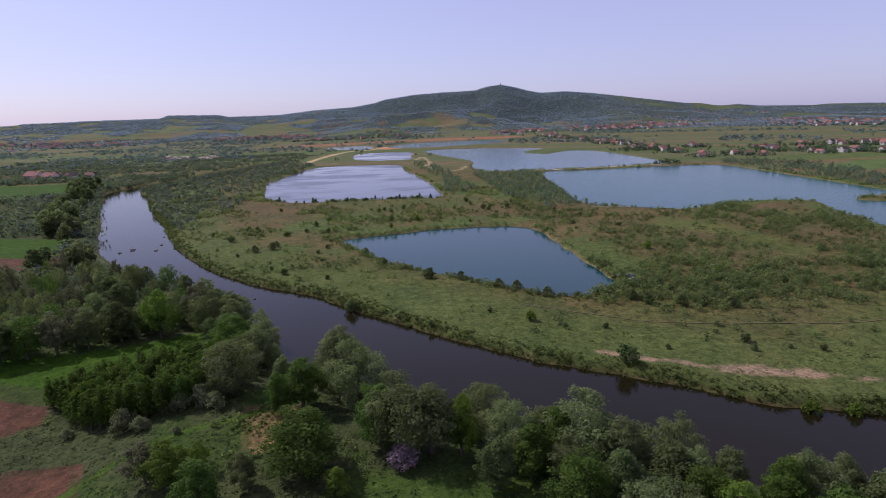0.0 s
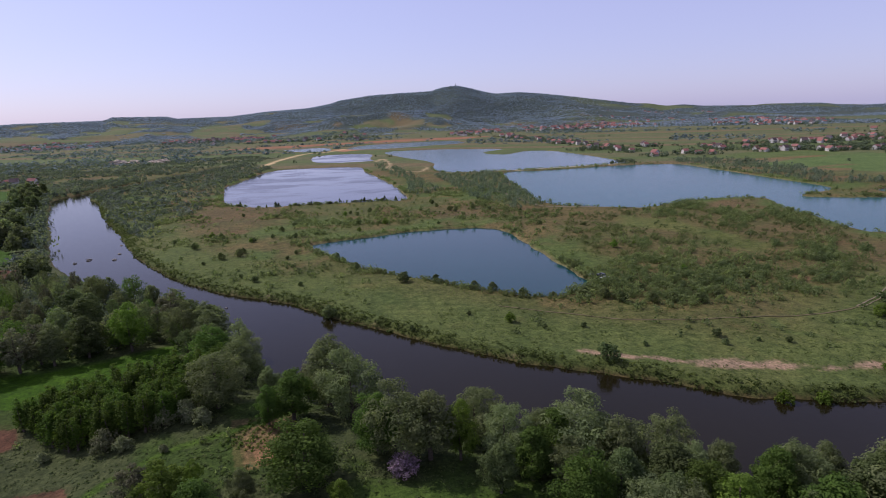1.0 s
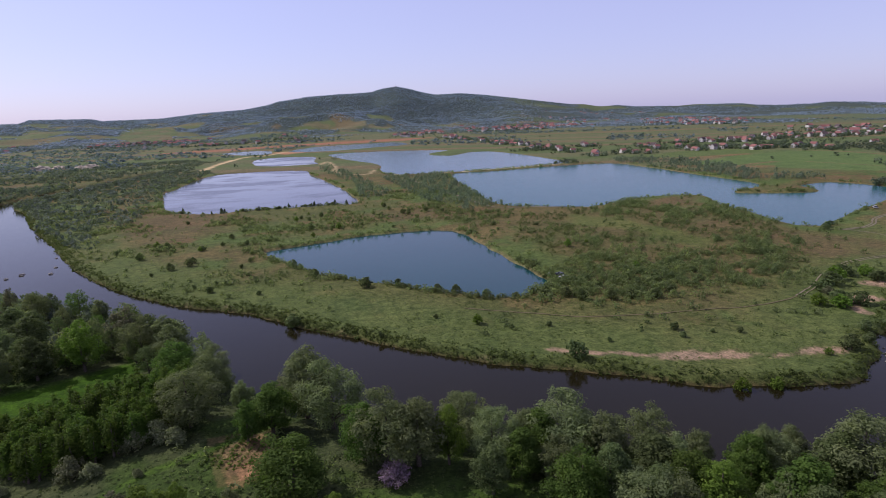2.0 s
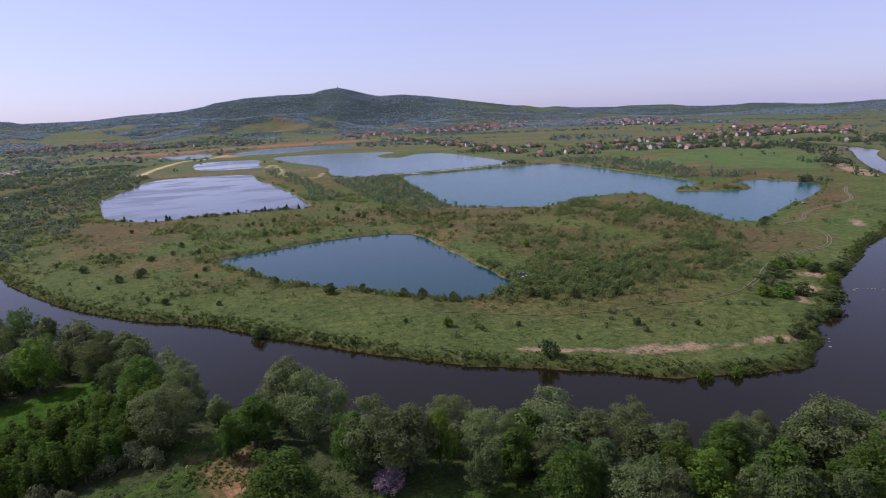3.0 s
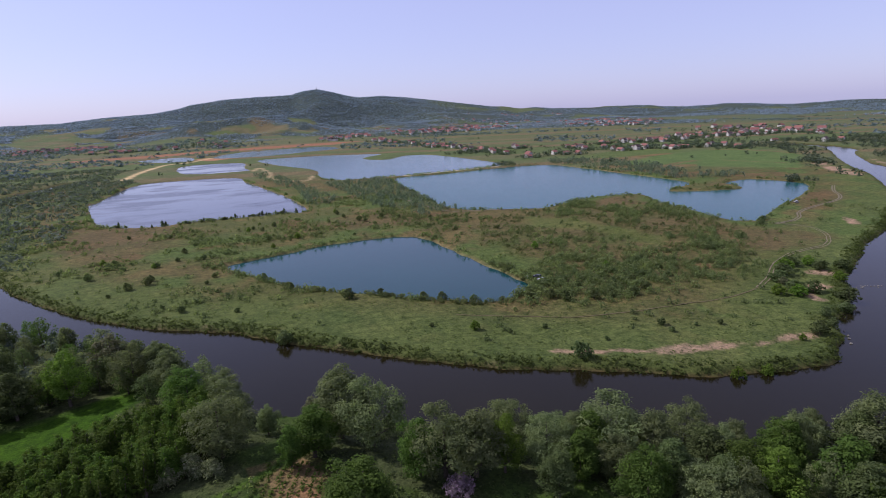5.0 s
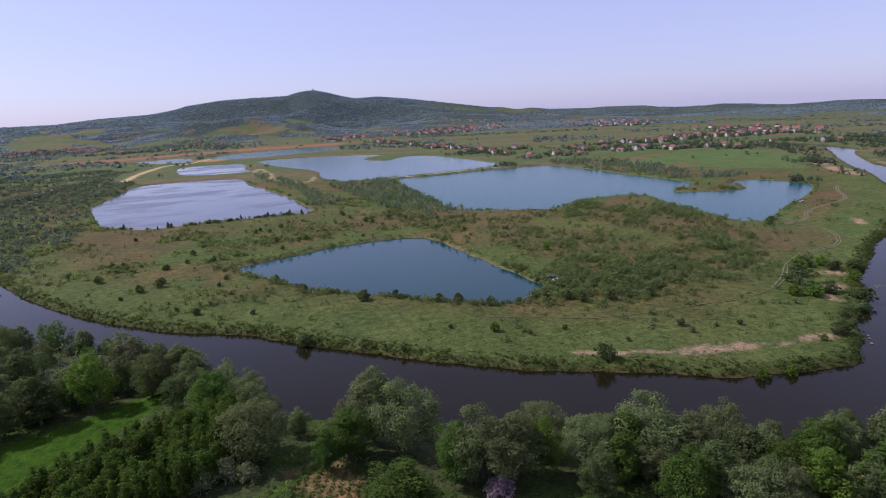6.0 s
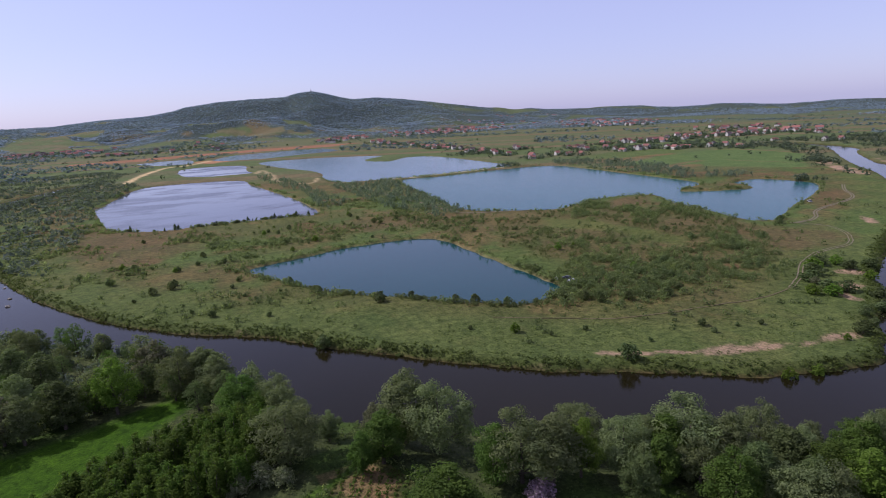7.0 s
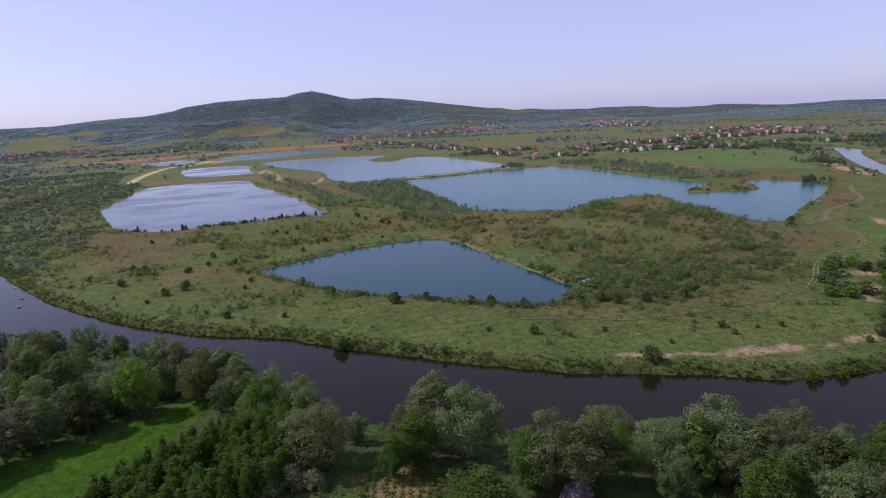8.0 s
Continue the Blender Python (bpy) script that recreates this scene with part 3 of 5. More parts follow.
def tube(bm, pts, radii, sides=7):
    rings = []
    for k, (p, r) in enumerate(zip(pts, radii)):
        d = Vector(pts[min(k + 1, len(pts) - 1)]) - Vector(pts[max(k - 1, 0)])
        q = d.to_track_quat("Z", "Y")
        rings.append([bm.verts.new(Vector(p) + q @ Vector((r * math.cos(6.2832 * s / sides), r * math.sin(6.2832 * s / sides), 0))) for s in range(sides)])
    for a, b in zip(rings, rings[1:]):
        for s in range(sides):
            bm.faces.new((a[s], a[(s + 1) % sides], b[(s + 1) % sides], b[s])).smooth = True
    bm.faces.new(rings[-1])


def leaf_cloud(g, lobes, count, size, stretch=1.0, lift=0.25, fluff=0.2):
    """Folded leaf sprays on the outside of rounded lobes (x, y, z, radius, flattening)."""
    lobes = np.array(lobes, float)
    pick = g.choice(len(lobes), count, p=lobes[:, 3] ** 2 / np.sum(lobes[:, 3] ** 2))
    d = g.normal(size=(count, 3))
    d[:, 2] = d[:, 2] * 0.9 + 0.28
    d /= np.linalg.norm(d, axis=1, keepdims=True)
    depth = 1.0 - 0.42 * g.random(count) ** 2.2 + fluff * np.clip(g.normal(size=count), -2, 1.3)
    c = lobes[pick, :3] + d * (lobes[pick, 3] * depth)[:, None] * np.stack([np.ones(count), np.ones(count), lobes[pick, 4]], 1)
    nrm = d + np.array([0, 0, lift]) + 0.32 * g.normal(size=(count, 3))
    nrm /= np.linalg.norm(nrm, axis=1, keepdims=True)
    t = np.cross(nrm, g.normal(size=(count, 3)))
    t /= np.linalg.norm(t, axis=1, keepdims=True) + 1e-9
    b = np.cross(nrm, t)
    s = (size * (0.55 + 0.9 * g.random(count)))[:, None]
    quad = np.stack([c - t * s * stretch, c - b * s * 0.62 + nrm * s * 0.18, c + t * s * stretch, c + b * s * 0.62 + nrm * s * 0.18], 1)
    return quad.reshape(-1, 3)


def quads_mesh(name, corners, mat):
    return raw_mesh(name, corners, np.arange(len(corners)).reshape(-1, 4), mat)


def crown_lobes(g, h, r, base, count, point=0.0, spread=0.8):
    """Lobes that fill an uneven crown of height h and radius r from height base upwards."""
    count = int(count * 2.3)
    out = [(0, 0, base + (h - base) * 0.5, r * 0.6, (h - base) / (2.4 * r))]
    turn = g.random(3) * 6.2832
    for k in range(count):
        u = (k + 0.5 * g.random()) / count
        z = base + (h - base) * (0.1 + 0.82 * u)
        wide = r * (math.sin(math.pi * min(0.18 + 0.72 * u, 1)) ** 0.8) * (1 - point * u)
        a = 2.4 * k + g.random() * 1.2
        wide *= 1 + 0.2 * math.sin(a + turn[0] + 2 * u) + 0.14 * math.sin(2 * a + turn[1] - 3 * u)
        z += 0.05 * h * g.normal() * u
        q = r * (0.15 + 0.19 * g.random()) * (1 - 0.25 * u)
        off = max(wide - q, 0) * (spread + 0.35 * g.random())
        out.append((off * math.cos(a), off * math.sin(a), z, q, 0.8 + 0.3 * g.random()))
    return out


def make_tree(name, seed, h, r, base, mat, leaves, size, label, category, lobes=18, point=0.1, stretch=1.0, limbs=7, fluff=0.2):
    """A tapered trunk with limbs, and a crown of leaf sprays; its foot is at the origin."""
    g = np.random.default_rng(seed)
    root = tagged(new(name), label, category)
    shape = crown_lobes(g, h, r, base, lobes, point)
    bm = bmesh.new()
    tr = 0.018 * h + 0.03
    lean = g.normal(size=2) * 0.02 * h
    tube(bm, [(0, 0, -0.4), (lean[0] * 0.2, lean[1] * 0.2, h * 0.2), (lean[0] * 0.6, lean[1] * 0.6, h * 0.5), (lean[0], lean[1], h * 0.86)], [tr * 1.3, tr, tr * 0.7, tr * 0.15])
    for k in range(limbs):
        x, y, z, q, _ = shape[1 + (k * 2) % (len(shape) - 1)]
        f = max(min((z - 0.25 * (h - base)) / h, 0.75), 0.12)
        tube(bm, [(lean[0] * f, lean[1] * f, f * h), (x * 0.5, y * 0.5, (f * h + z) / 2 + 0.1 * h * 0.3), (x, y, z)], [tr * 0.45, tr * 0.3, tr * 0.08], 5)
    part("trunk", bm, M_BARK, root)
    part("crown", quads_mesh("crown", leaf_cloud(g, shape, leaves, size, stretch, 0.25, fluff), mat), mat, root)
    return root


def spot(x, y):
    return float(land_height(np.array([x]), np.array([y]))[0])


PLACED = {}


def plant(kind, x, y, h, turn=None, wide=1.0):
    """Sets a plant of a kind, scaled to the height h, with its foot on the land."""
    make, height = KINDS[kind][:2]
    s = h / height
    turn = rng.random() * 360 if turn is None else turn
    wide *= KINDS[kind][2]
    m = pose(x, y, spot(x, y), 0, 0, turn) @ Matrix.Diagonal((s * wide, s * wide, s, 1))
    if kind not in PLACED:
        PLACED[kind] = make()
        PLACED[kind].matrix_basis = m
        return PLACED[kind]
    first = PLACED[kind]
    keep = first.scale.copy()
    first.scale = (1, 1, 1)
    ob = copy_thing(first, m)
    first.scale = keep
    return ob


KINDS = {  # kind: builder and its own height
    "willow": (lambda: make_tree("willow_tree", 1, 13, 5.0, 1.5, M_WILLOW, 9500, 0.135, "grey-green willow tree with a broad billowing crown", "tree", 26, 0.1, 1.5), 13, 1.3),
    "willow_b": (lambda: make_tree("willow_tree", 2, 13, 4.2, 1.2, M_WILLOW, 9000, 0.135, "grey-green willow tree on the river bank", "tree", 22, 0.3, 1.5), 13, 1.3),
    "green": (lambda: make_tree("broadleaf_tree", 3, 12, 4.4, 1.0, M_GREEN, 8000, 0.165, "mid-green broadleaf tree with a dense rounded crown", "tree", 24, 0.25), 12, 1.3),
    "green_b": (lambda: make_tree("broadleaf_tree", 4, 12, 3.6, 0.8, M_GREEN, 7600, 0.165, "mid-green broadleaf tree in the bank wood", "tree", 20, 0.4), 12, 1.3),
    "bright": (lambda: make_tree("maple_tree", 5, 13, 4.0, 1.5, M_BRIGHT, 7600, 0.17, "bright yellow-green maple tree in fresh leaf", "tree", 22, 0.25), 13, 1.3),
    "dark": (lambda: make_tree("alder_tree", 6, 12, 3.8, 1.0, M_DARK, 7400, 0.165, "dark green alder tree with a dense crown", "tree", 20, 0.35), 12, 1.3),
    "brown": (lambda: make_tree("ash_tree", 7, 12, 3.6, 2.0, M_BROWN, 4200, 0.15, "half-bare ash tree with brownish budding twigs", "tree", 20, 0.2, 1.6, 14), 12, 1.3),
    "sapling": (lambda: make_tree("young_tree", 8, 8, 1.75, 0.3, M_SAPLING, 1050, 0.105, "slender young green tree in a dense plantation", "tree", 16, 0.7, 2.3, 5, 0.6), 8, 1.2),
    "far_willow": (lambda: make_tree("willow_tree", 9, 11, 4.6, 0.8, M_WILLOW, 1300, 0.5, "grey-green willow tree along the far river bank", "tree", 18, 0.2), 11, 1.15),
    "far_dark": (lambda: make_tree("alder_tree", 10, 12, 4.2, 0.8, M_DARK, 1300, 0.5, "dark green alder tree along the far river bank", "tree", 18, 0.3), 12, 1.1),
    "mid_willow": (lambda: make_tree("willow_tree", 21, 12, 4.4, 0.8, M_WILLOW, 2000, 0.22, "grey-green willow tree in the wood beside the field", "tree", 22, 0.2, 1.3), 12, 1.2),
    "mid_dark": (lambda: make_tree("alder_tree", 22, 12, 4.0, 0.8, M_DARK, 2000, 0.22, "dark green alder tree in the wood beside the field", "tree", 22, 0.3), 12, 1.2),
    "mid_green": (lambda: make_tree("broadleaf_tree", 23, 12, 4.2, 0.8, M_GREEN, 2000, 0.22, "green broadleaf tree in the wood beside the field", "tree", 22, 0.25), 12, 1.2),
    "mid_brown": (lambda: make_tree("ash_tree", 24, 12, 3.8, 1.5, M_BROWN, 1800, 0.22, "half-bare ash tree in the wood beside the field", "tree", 20, 0.2, 1.5, 12), 12, 1.2),
    "spruce": (lambda: make_tree("young_spruce", 31, 6, 1.5, 0.2, M_DARK, 450, 0.26, "small dark conical tree on the lake shore", "tree", 16, 0.9), 6, 1.0),
    "bush": (lambda: make_tree("bush", 11, 3.5, 2.0, 0.1, M_DARK, 650, 0.22, "dark green rounded bush standing in the meadow", "bush", 12, 0.3), 3.5, 1.1),
    "bush_light": (lambda: make_tree("bush", 12, 3.5, 2.0, 0.1, M_SCRUB, 650, 0.22, "pale green loose bush on the lake side", "bush", 12, 0.3), 3.5, 1.1),
    "bush_bright": (lambda: make_tree("bush", 13, 3.5, 1.9, 0.1, M_BRIGHT, 650, 0.22, "bright green bush in fresh leaf", "bush", 12, 0.3), 3.5, 1.1),
    "blossom": (lambda: make_tree("blossoming_shrub", 14, 4.0, 2.4, 0.2, M_BLOSSOM, 2200, 0.15, "pale green shrub dusted with whitish blossom", "shrub", 10, 0.3, 1.3, 7, 0.38), 4, 1.1),
    "lilac": (lambda: make_tree("lilac_bush", 15, 4.2, 2.7, 0.3, M_LILAC, 2600, 0.15, "purple flowering lilac bush at the meadow edge", "shrub", 11, 0.3, 1.3, 7, 0.38), 4.2, 1.1),
}

# ---- trees of the camera's bank ----
for kind, x, y, top, wide in [
    ("bright", -80.5, 160, 15.0, 0.9), ("willow", -66, 160, 12.5, 0.9), ("willow_b", -57, 155, 12, 1.1), ("brown", -72, 170, 13.5, 1.0), ("willow_b", -61, 163, 12, 1.0),
    ("dark", -98, 172, 14, 1.1), ("willow_b", -101, 166, 13, 1.0), ("dark", -108, 186, 13, 1.1), ("dark", -100, 180, 13, 1.0), ("willow", -112, 209, 10.5, 1.0),
    ("dark", -91, 158, 13, 1.0), ("dark", -117, 146, 14, 1.1), ("green", -111, 148, 12.5, 1.1), ("brown", -105, 151, 12.5, 1.0), ("willow_b", -98, 154, 12, 1.0), ("green", -52, 138, 11.5, 1.1), ("willow_b", -44, 131, 11.5, 1.1), ("willow", -45, 138, 11, 1.0), ("willow", -45, 113.5, 12.5, 1.15),
    ("green_b", -28.5, 106, 11.0, 1.2), ("willow_b", -22, 113, 16.5, 1.05), ("willow", -17, 106, 15.0, 0.9), ("green", -24, 85, 11.0, 1.4), ("willow", -8, 90, 14.0, 0.95),
    ("willow_b", -3, 88, 13.5, 1.1), ("bright", 2.2, 87, 12.0, 0.7), ("willow", 9.5, 85, 11.8, 0.9), ("willow", 23, 83, 14.0, 1.1), ("willow_b", 16, 86, 10.5, 1.0),
    ("willow_b", 27, 78, 12.0, 1.0), ("dark", 23.5, 70, 11.0, 0.9), ("willow_b", 35, 71, 10.2, 1.0), ("green", 33, 65, 10.5, 1.0), ("willow", 51, 69, 11.5, 0.8),
    ("willow_b", 58, 71, 10.5, 0.9), ("willow", 65, 64, 14.5, 1.15), ("bright", 35.5, 60.5, 11.5, 1.0), ("green_b", 46, 57, 12.0, 1.1), ("willow_b", -33, 81, 6.5, 1.0),
    ("bright", -45, 82, 8.5, 1.2), ("brown", -50, 84, 7.5, 1.1), ("bright", -42, 86, 5.5, 0.9), ("green_b", -38, 76, 9, 1.2), ("dark", 7, 77, 9.0, 1.0), ("green", -12, 92, 11.5, 0.9), ("brown", -27, 118, 9.0, 0.8),
    ("green_b", -33, 104, 9.0, 0.8), ("bright", -18, 78, 5.0, 1.2), ("willow_b", 42, 74, 9.5, 1.0), ("brown", 38, 76, 9.0, 0.9), ("willow_b", -36, 121, 7.0, 1.0),
]:
    plant(kind, x, y, top, wide=wide)

# the dense row behind the bank, down to the camera's side
for k in range(36):
    x = 4 + 78 * rng.random()
    edge = float(np.interp(x, [-20, 8, 33, 62, 98, 130], [124, 107, 92, 76, 64, 60]))
    y = edge - 9 - 26 * rng.random()
    if 44 < y and not (x < 18 and y < 79):
        plant(["green", "willow_b", "green_b", "willow", "dark", "dark", "green_b"][k % 7], x, y, 8 + 4.0 * rng.random(), wide=0.85 + 0.3 * rng.random())
# the wood beside the bright field
_wood = np.array([(-175, 150), (-128, 158), (-104, 164), (-96, 176), (-112, 206), (-128, 228), (-150, 244), (-196, 215), (-200, 160)], float)
_n = 0
while _n < 185:
    x, y = -200 + 110 * rng.random(), 148 + 98 * rng.random()
    if inside(np.array([x]), np.array([y]), _wood)[0] and shore([x], [y], RIVER)[0] > 4:
        plant(["mid_willow", "mid_brown", "mid_willow", "mid_green", "mid_brown", "mid_willow", "mid_dark"][_n % 7], x, y, 6.0 + 5.0 * rng.random() ** 1.5, wide=0.6 + 0.25 * rng.random())
        _n += 1
# the row behind the bright field
_edge = curve([(-128, 152), (-97, 155), (-84, 160), (-72, 165), (-58, 161), (-47, 150), (-38, 142)], False, 8)
for k in range(30):
    x, y = _edge[int(k / 30 * len(_edge))] + np.array([3 * rng.random(), 9 * rng.random()])
    if shore([x], [y], RIVER)[0] > 2 and np.hypot(x + 80.5, y - 160) > 6:
        plant(["mid_willow", "mid_dark", "mid_willow", "mid_green", "mid_brown", "mid_dark"][k % 6], x, y, 8.5 + 4 * rng.random())
# and the belt between that row and the water
for k in range(26):
    x, y = -122 + 74 * k / 25 + 5 * rng.random(), 0.0
    y = float(np.interp(x, [-122, -101, -70, -44], [237, 222, 190, 151])) - 6 - 26 * rng.random()
    plant(["mid_willow", "mid_dark", "mid_green"][k % 3], x, y, 6 + 4.5 * rng.random())
# young plantation
_plot = np.array([(-88, 120), (-73, 107), (-54, 107), (-45, 120), (-49, 133), (-62, 133), (-76, 131)], float)
_n = 0
while _n < 240:
    x, y = -88 + 44 * rng.random(), 106 + 28 * rng.random()
    if inside(np.array([x]), np.array([y]), _plot)[0]:
        tagged(plant("sapling", x, y, 6.6 + 2.0 * rng.random(), wide=0.95 + 0.3 * rng.random()), group="young plantation")
        _n += 1
for x, y, h in [(-54, 109, 4.2), (-50, 110, 4.5), (-46.5, 108, 3.5), (-76, 106, 2.2), (-51, 99, 1.6), (-64, 105, 4.5), (-60, 103.5, 3.0), (148, 147, 3.0)]:
    plant("blossom", x, y, h)
plant("lilac", -7.4, 84.4, 4.2, 20, 1.0)
# the tall trees up the river's near bank
for k in range(64):
    u = k / 63
    line = curve([(-140, 250), (-172, 285), (-205, 345), (-236, 400), (-272, 480), (-300, 545), (-318, 590)], False, 6)
    i = int(u * (len(line) - 1))
    x, y = line[i] + np.array([-4 - 24 * rng.random(), 8 * rng.normal()])
    if shore([x], [y], RIVER)[0] > 3 and not inside(np.array([x]), np.array([y]), np.array([(-250, 326), (-206, 320), (-160, 268), (-190, 238), (-250, 238)], float))[0]:
        plant(["far_willow", "far_dark"][k % 2], x, y, 8 + 6 * rng.random())
plant("bush", -181, 268, 6.5, wide=1.2)

# ---- single bushes of the peninsula ----
for kind, x, y, h in [
    ("bush", 46.5, 127.5, 5.0), ("bush_bright", 29, 159, 3.2), ("bush", 82, 136, 2.6), ("bush_light", 81, 130.5, 1.8), ("bush", 0, 209, 4.2), ("bush_light", -82, 266, 3.6),
    ("bush", -59, 224, 2.8), ("bush_light", -27, 180, 4.8), ("bush", 49, 150, 1.8), ("bush", 98, 128.5, 1.8), ("bush_bright", 77, 103.5, 3.8), ("bush_bright", 85, 101.5, 3.4),
    ("bush", 116, 110, 4.4), ("bush_bright", 108, 109.5, 2.0), ("bush", -1, 159, 1.8), ("bush_light", -19, 233, 3.2), ("bush_light", -28, 252, 3.4), ("bush_light", 25, 196, 3.2),
    ("bush_light", 31, 192, 3.6), ("bush_light", 40, 184, 3.0), ("bush", 12, 209, 2.6), ("bush_light", 60, 178, 3.4), ("bush_light", 66, 174, 3.6), ("bush", 70, 170, 3.8),
    ("bush", 150, 150, 4.6), ("bush_light", 158, 155, 5.2), ("bush_bright", 165, 160, 5.0), ("bush", 172, 163, 4.6), ("bush_bright", 179, 160, 4.0), ("bush", 176, 153, 4.2), ("bush_light", 145, 140, 4.4),
    ("bush_bright", 141, 136, 4.2), ("bush", 149, 136, 4.4), ("bush_bright", 137, 140, 3.8), ("bush", 153, 126.5, 5.0), ("bush_light", 143, 121, 3.4), ("bush_bright", 170, 141, 3.6), ("bush", 186, 151, 3.8),
    ("bush", -66, 232, 1.8), ("bush", -40, 214, 2.0), ("bush", -88, 258, 1.7), ("bush_light", -74, 276, 3.0), ("bush", 18, 168, 1.5), ("bush", 60, 134, 1.4), ("bush", 38, 152, 1.4),
    ("bush", 91, 131, 1.2), ("bush_light", 86, 166, 3.4), ("bush_light", 94, 163, 3.6), ("bush_light", 102, 166, 3.2), ("bush_light", 79, 166, 3.8), ("bush", 237, 230, 3.0), ("bush", 243, 234, 2.6), ("bush_light", 232, 226, 3.0),
    ("bush_light", 124, 112, 3.0), ("bush_light", 131, 119, 3.2),
]:
    plant(kind, x, y, h, wide=1.35 if x > 136 else 1.0)


# ---- undergrowth and woods that nobody could count ----
def scatter(name, label, mat, pts, radii, tall, leaves, size, variants=6, seed=1, stretch=1.0, category="scrub", lift=0.35):
    """One mesh of many small plants, each a few leaf sprays on two or three lobes."""
    g = np.random.default_rng(seed)
    shapes = []
    for _ in range(variants):
        lobes = [(0, 0, 0.5, 0.72, 0.95)] + [(0.5 * g.normal(), 0.5 * g.normal(), 0.3 + 0.5 * g.random(), 0.35 + 0.25 * g.random(), 1.0) for _ in range(3)]
        shapes.append(leaf_cloud(g, lobes, leaves, size, stretch, lift, 0.07))
    shapes = np.array(shapes)
    n = len(pts)
    z = land_height(pts[:, 0], pts[:, 1])
    a, which = g.random(n) * 6.2832, g.integers(0, variants, n)
    v = shapes[which]
    c, s = np.cos(a)[:, None], np.sin(a)[:, None]
    r, t = radii[:, None], (radii * tall)[:, None]
    out = np.stack([(v[..., 0] * c - v[..., 1] * s) * r + pts[:, :1], (v[..., 0] * s + v[..., 1] * c) * r + pts[:, 1:], v[..., 2] * t + z[:, None] - 0.1 * t], -1)
    return tagged(new(name, quads_mesh(name, out.reshape(-1, 3), mat)), label, category, kind="stuff")


def sample(count, box, keep, seed):
    """Places in a box (x0, y0, x1, y1), kept with the chance that keep(x, y) gives."""
    g = np.random.default_rng(seed)
    out = np.zeros((0, 2))
    while len(out) < count:
        p = g.random((count * 3, 2)) * [box[2] - box[0], box[3] - box[1]] + [box[0], box[1]]
        out = np.concatenate([out, p[g.random(len(p)) < keep(p[:, 0], p[:, 1])]])
    return out[:count]


def dry(x, y, river_gap=3.0, lake_gap=3.0):
    river, lake = land_parts(x, y)
    return ((river > river_gap) & (lake > lake_gap)).astype(float)


def peninsula(x, y):
    return (1 - near_side(x, y)) * (inside(x, y, np.concatenate([curve(FAR_BANK, False, 2), [[900, 2000], [-200, 2000]]])))


# small trees on the pale lake's shore, single bushes over the scrub land
for k in range(58):
    x = -112 + 126 * rng.random() ** 0.8
    plant("spruce" if k % 2 else "bush_light", x, float(np.interp(x, [-120, -90, -54, 16], [446, 425, 428, 430])) - 4 * rng.random(), (1.8 if k % 2 else 1.4) + (2.9 if k % 2 else 0.9) * rng.random() ** 2, wide=1.0 + 0.8 * rng.random())
for k in range(46):
    while True:
        x, y = -120 + 230 * rng.random(), 150 + 260 * rng.random()
        if y > 200 - 0.55 * x + 25 and dry(np.array([x]), np.array([y]), 8, 4)[0]:
            break
    plant(["bush", "bush_light", "bush_light", "bush_bright"][k % 4], x, y, 1.6 + 2.2 * rng.random())


def size_of(n, low, high, seed, power=1.6):
    return low + (high - low) * np.random.default_rng(seed).random(n) ** power


THICKETS = [  # outline, share of the ground under bushes
    ([(93, 216), (78, 197), (64, 183), (56, 172), (70, 162), (88, 154), (102, 157), (125, 168), (143, 189), (146, 207), (120, 215)], 1.0),
    ([(175, 233), (145, 202), (170, 184), (196, 204), (203, 230)], 0.75), ([(156, 189), (133, 168), (141, 160), (166, 178)], 0.8),
    ([(196, 314), (165, 275), (176, 259), (209, 291), (216, 321)], 0.7), ([(177, 345), (150, 308), (162, 288), (191, 323), (197, 340)], 0.65),
    ([(236, 327), (202, 289), (212, 276), (218, 260), (228, 252), (246, 305)], 0.5), ([(120, 215), (146, 207), (152, 216), (145, 240), (120, 260), (100, 250)], 0.45),
]


def thick(x, y):
    w = np.max([step(6, -5, shore(x, y, np.array(p, float), 30) + (fbm(x, y, 14, 203) - 0.5) * 24) * k for p, k in THICKETS], 0)
    return dry(x, y, 4, 2) * (np.hypot(x - 74, y - 198) > 6) * w * (0.12 + 0.88 * step(0.4, 0.5, fbm(x, y, 11, 201)))


_p = sample(1500, (50, 150, 260, 350), thick, 1)
scatter("thicket", "dense thicket of young grey-green willow shrubs", M_SCRUB, _p, size_of(1500, 0.8, 2.5, 1, 1.4), 1.3, 72, 0.15, 10, seed=2)


def brush(x, y):
    w = step(4, -10, shore(x, y, np.array(BRUSH, float), 30)) * (shore(x, y, np.array(LAWN, float), 20) > 1)
    return dry(x, y, 4, 2) * w * step(0.44, 0.56, fbm(x, y, 13, 207)) * (np.hypot(x - 74, y - 199) > 7)


_p = sample(900, (60, 150, 245, 345), brush, 101)
scatter("brush", "low olive-green bushes scattered over the brown rough ground", M_SCRUB, _p, size_of(900, 0.5, 1.9, 101, 1.5), 1.1, 50, 0.18, 10, seed=102)


def loose(x, y):
    w = (step(0.48, 0.6, fbm(x, y, 24, 211)) * (0.2 + 0.8 * step(0.46, 0.54, fbm(x, y, 8, 213))) + 0.04) * (0.1 + 0.9 * step(150, 230, y - 0.35 * x)) + 0.01
    return dry(x, y, 6, 2) * peninsula(x, y) * w * (1 - 0.7 * inside(x, y, np.array(BRUSH, float)))


_p = sample(5200, (-240, 120, 330, 480), loose, 3)
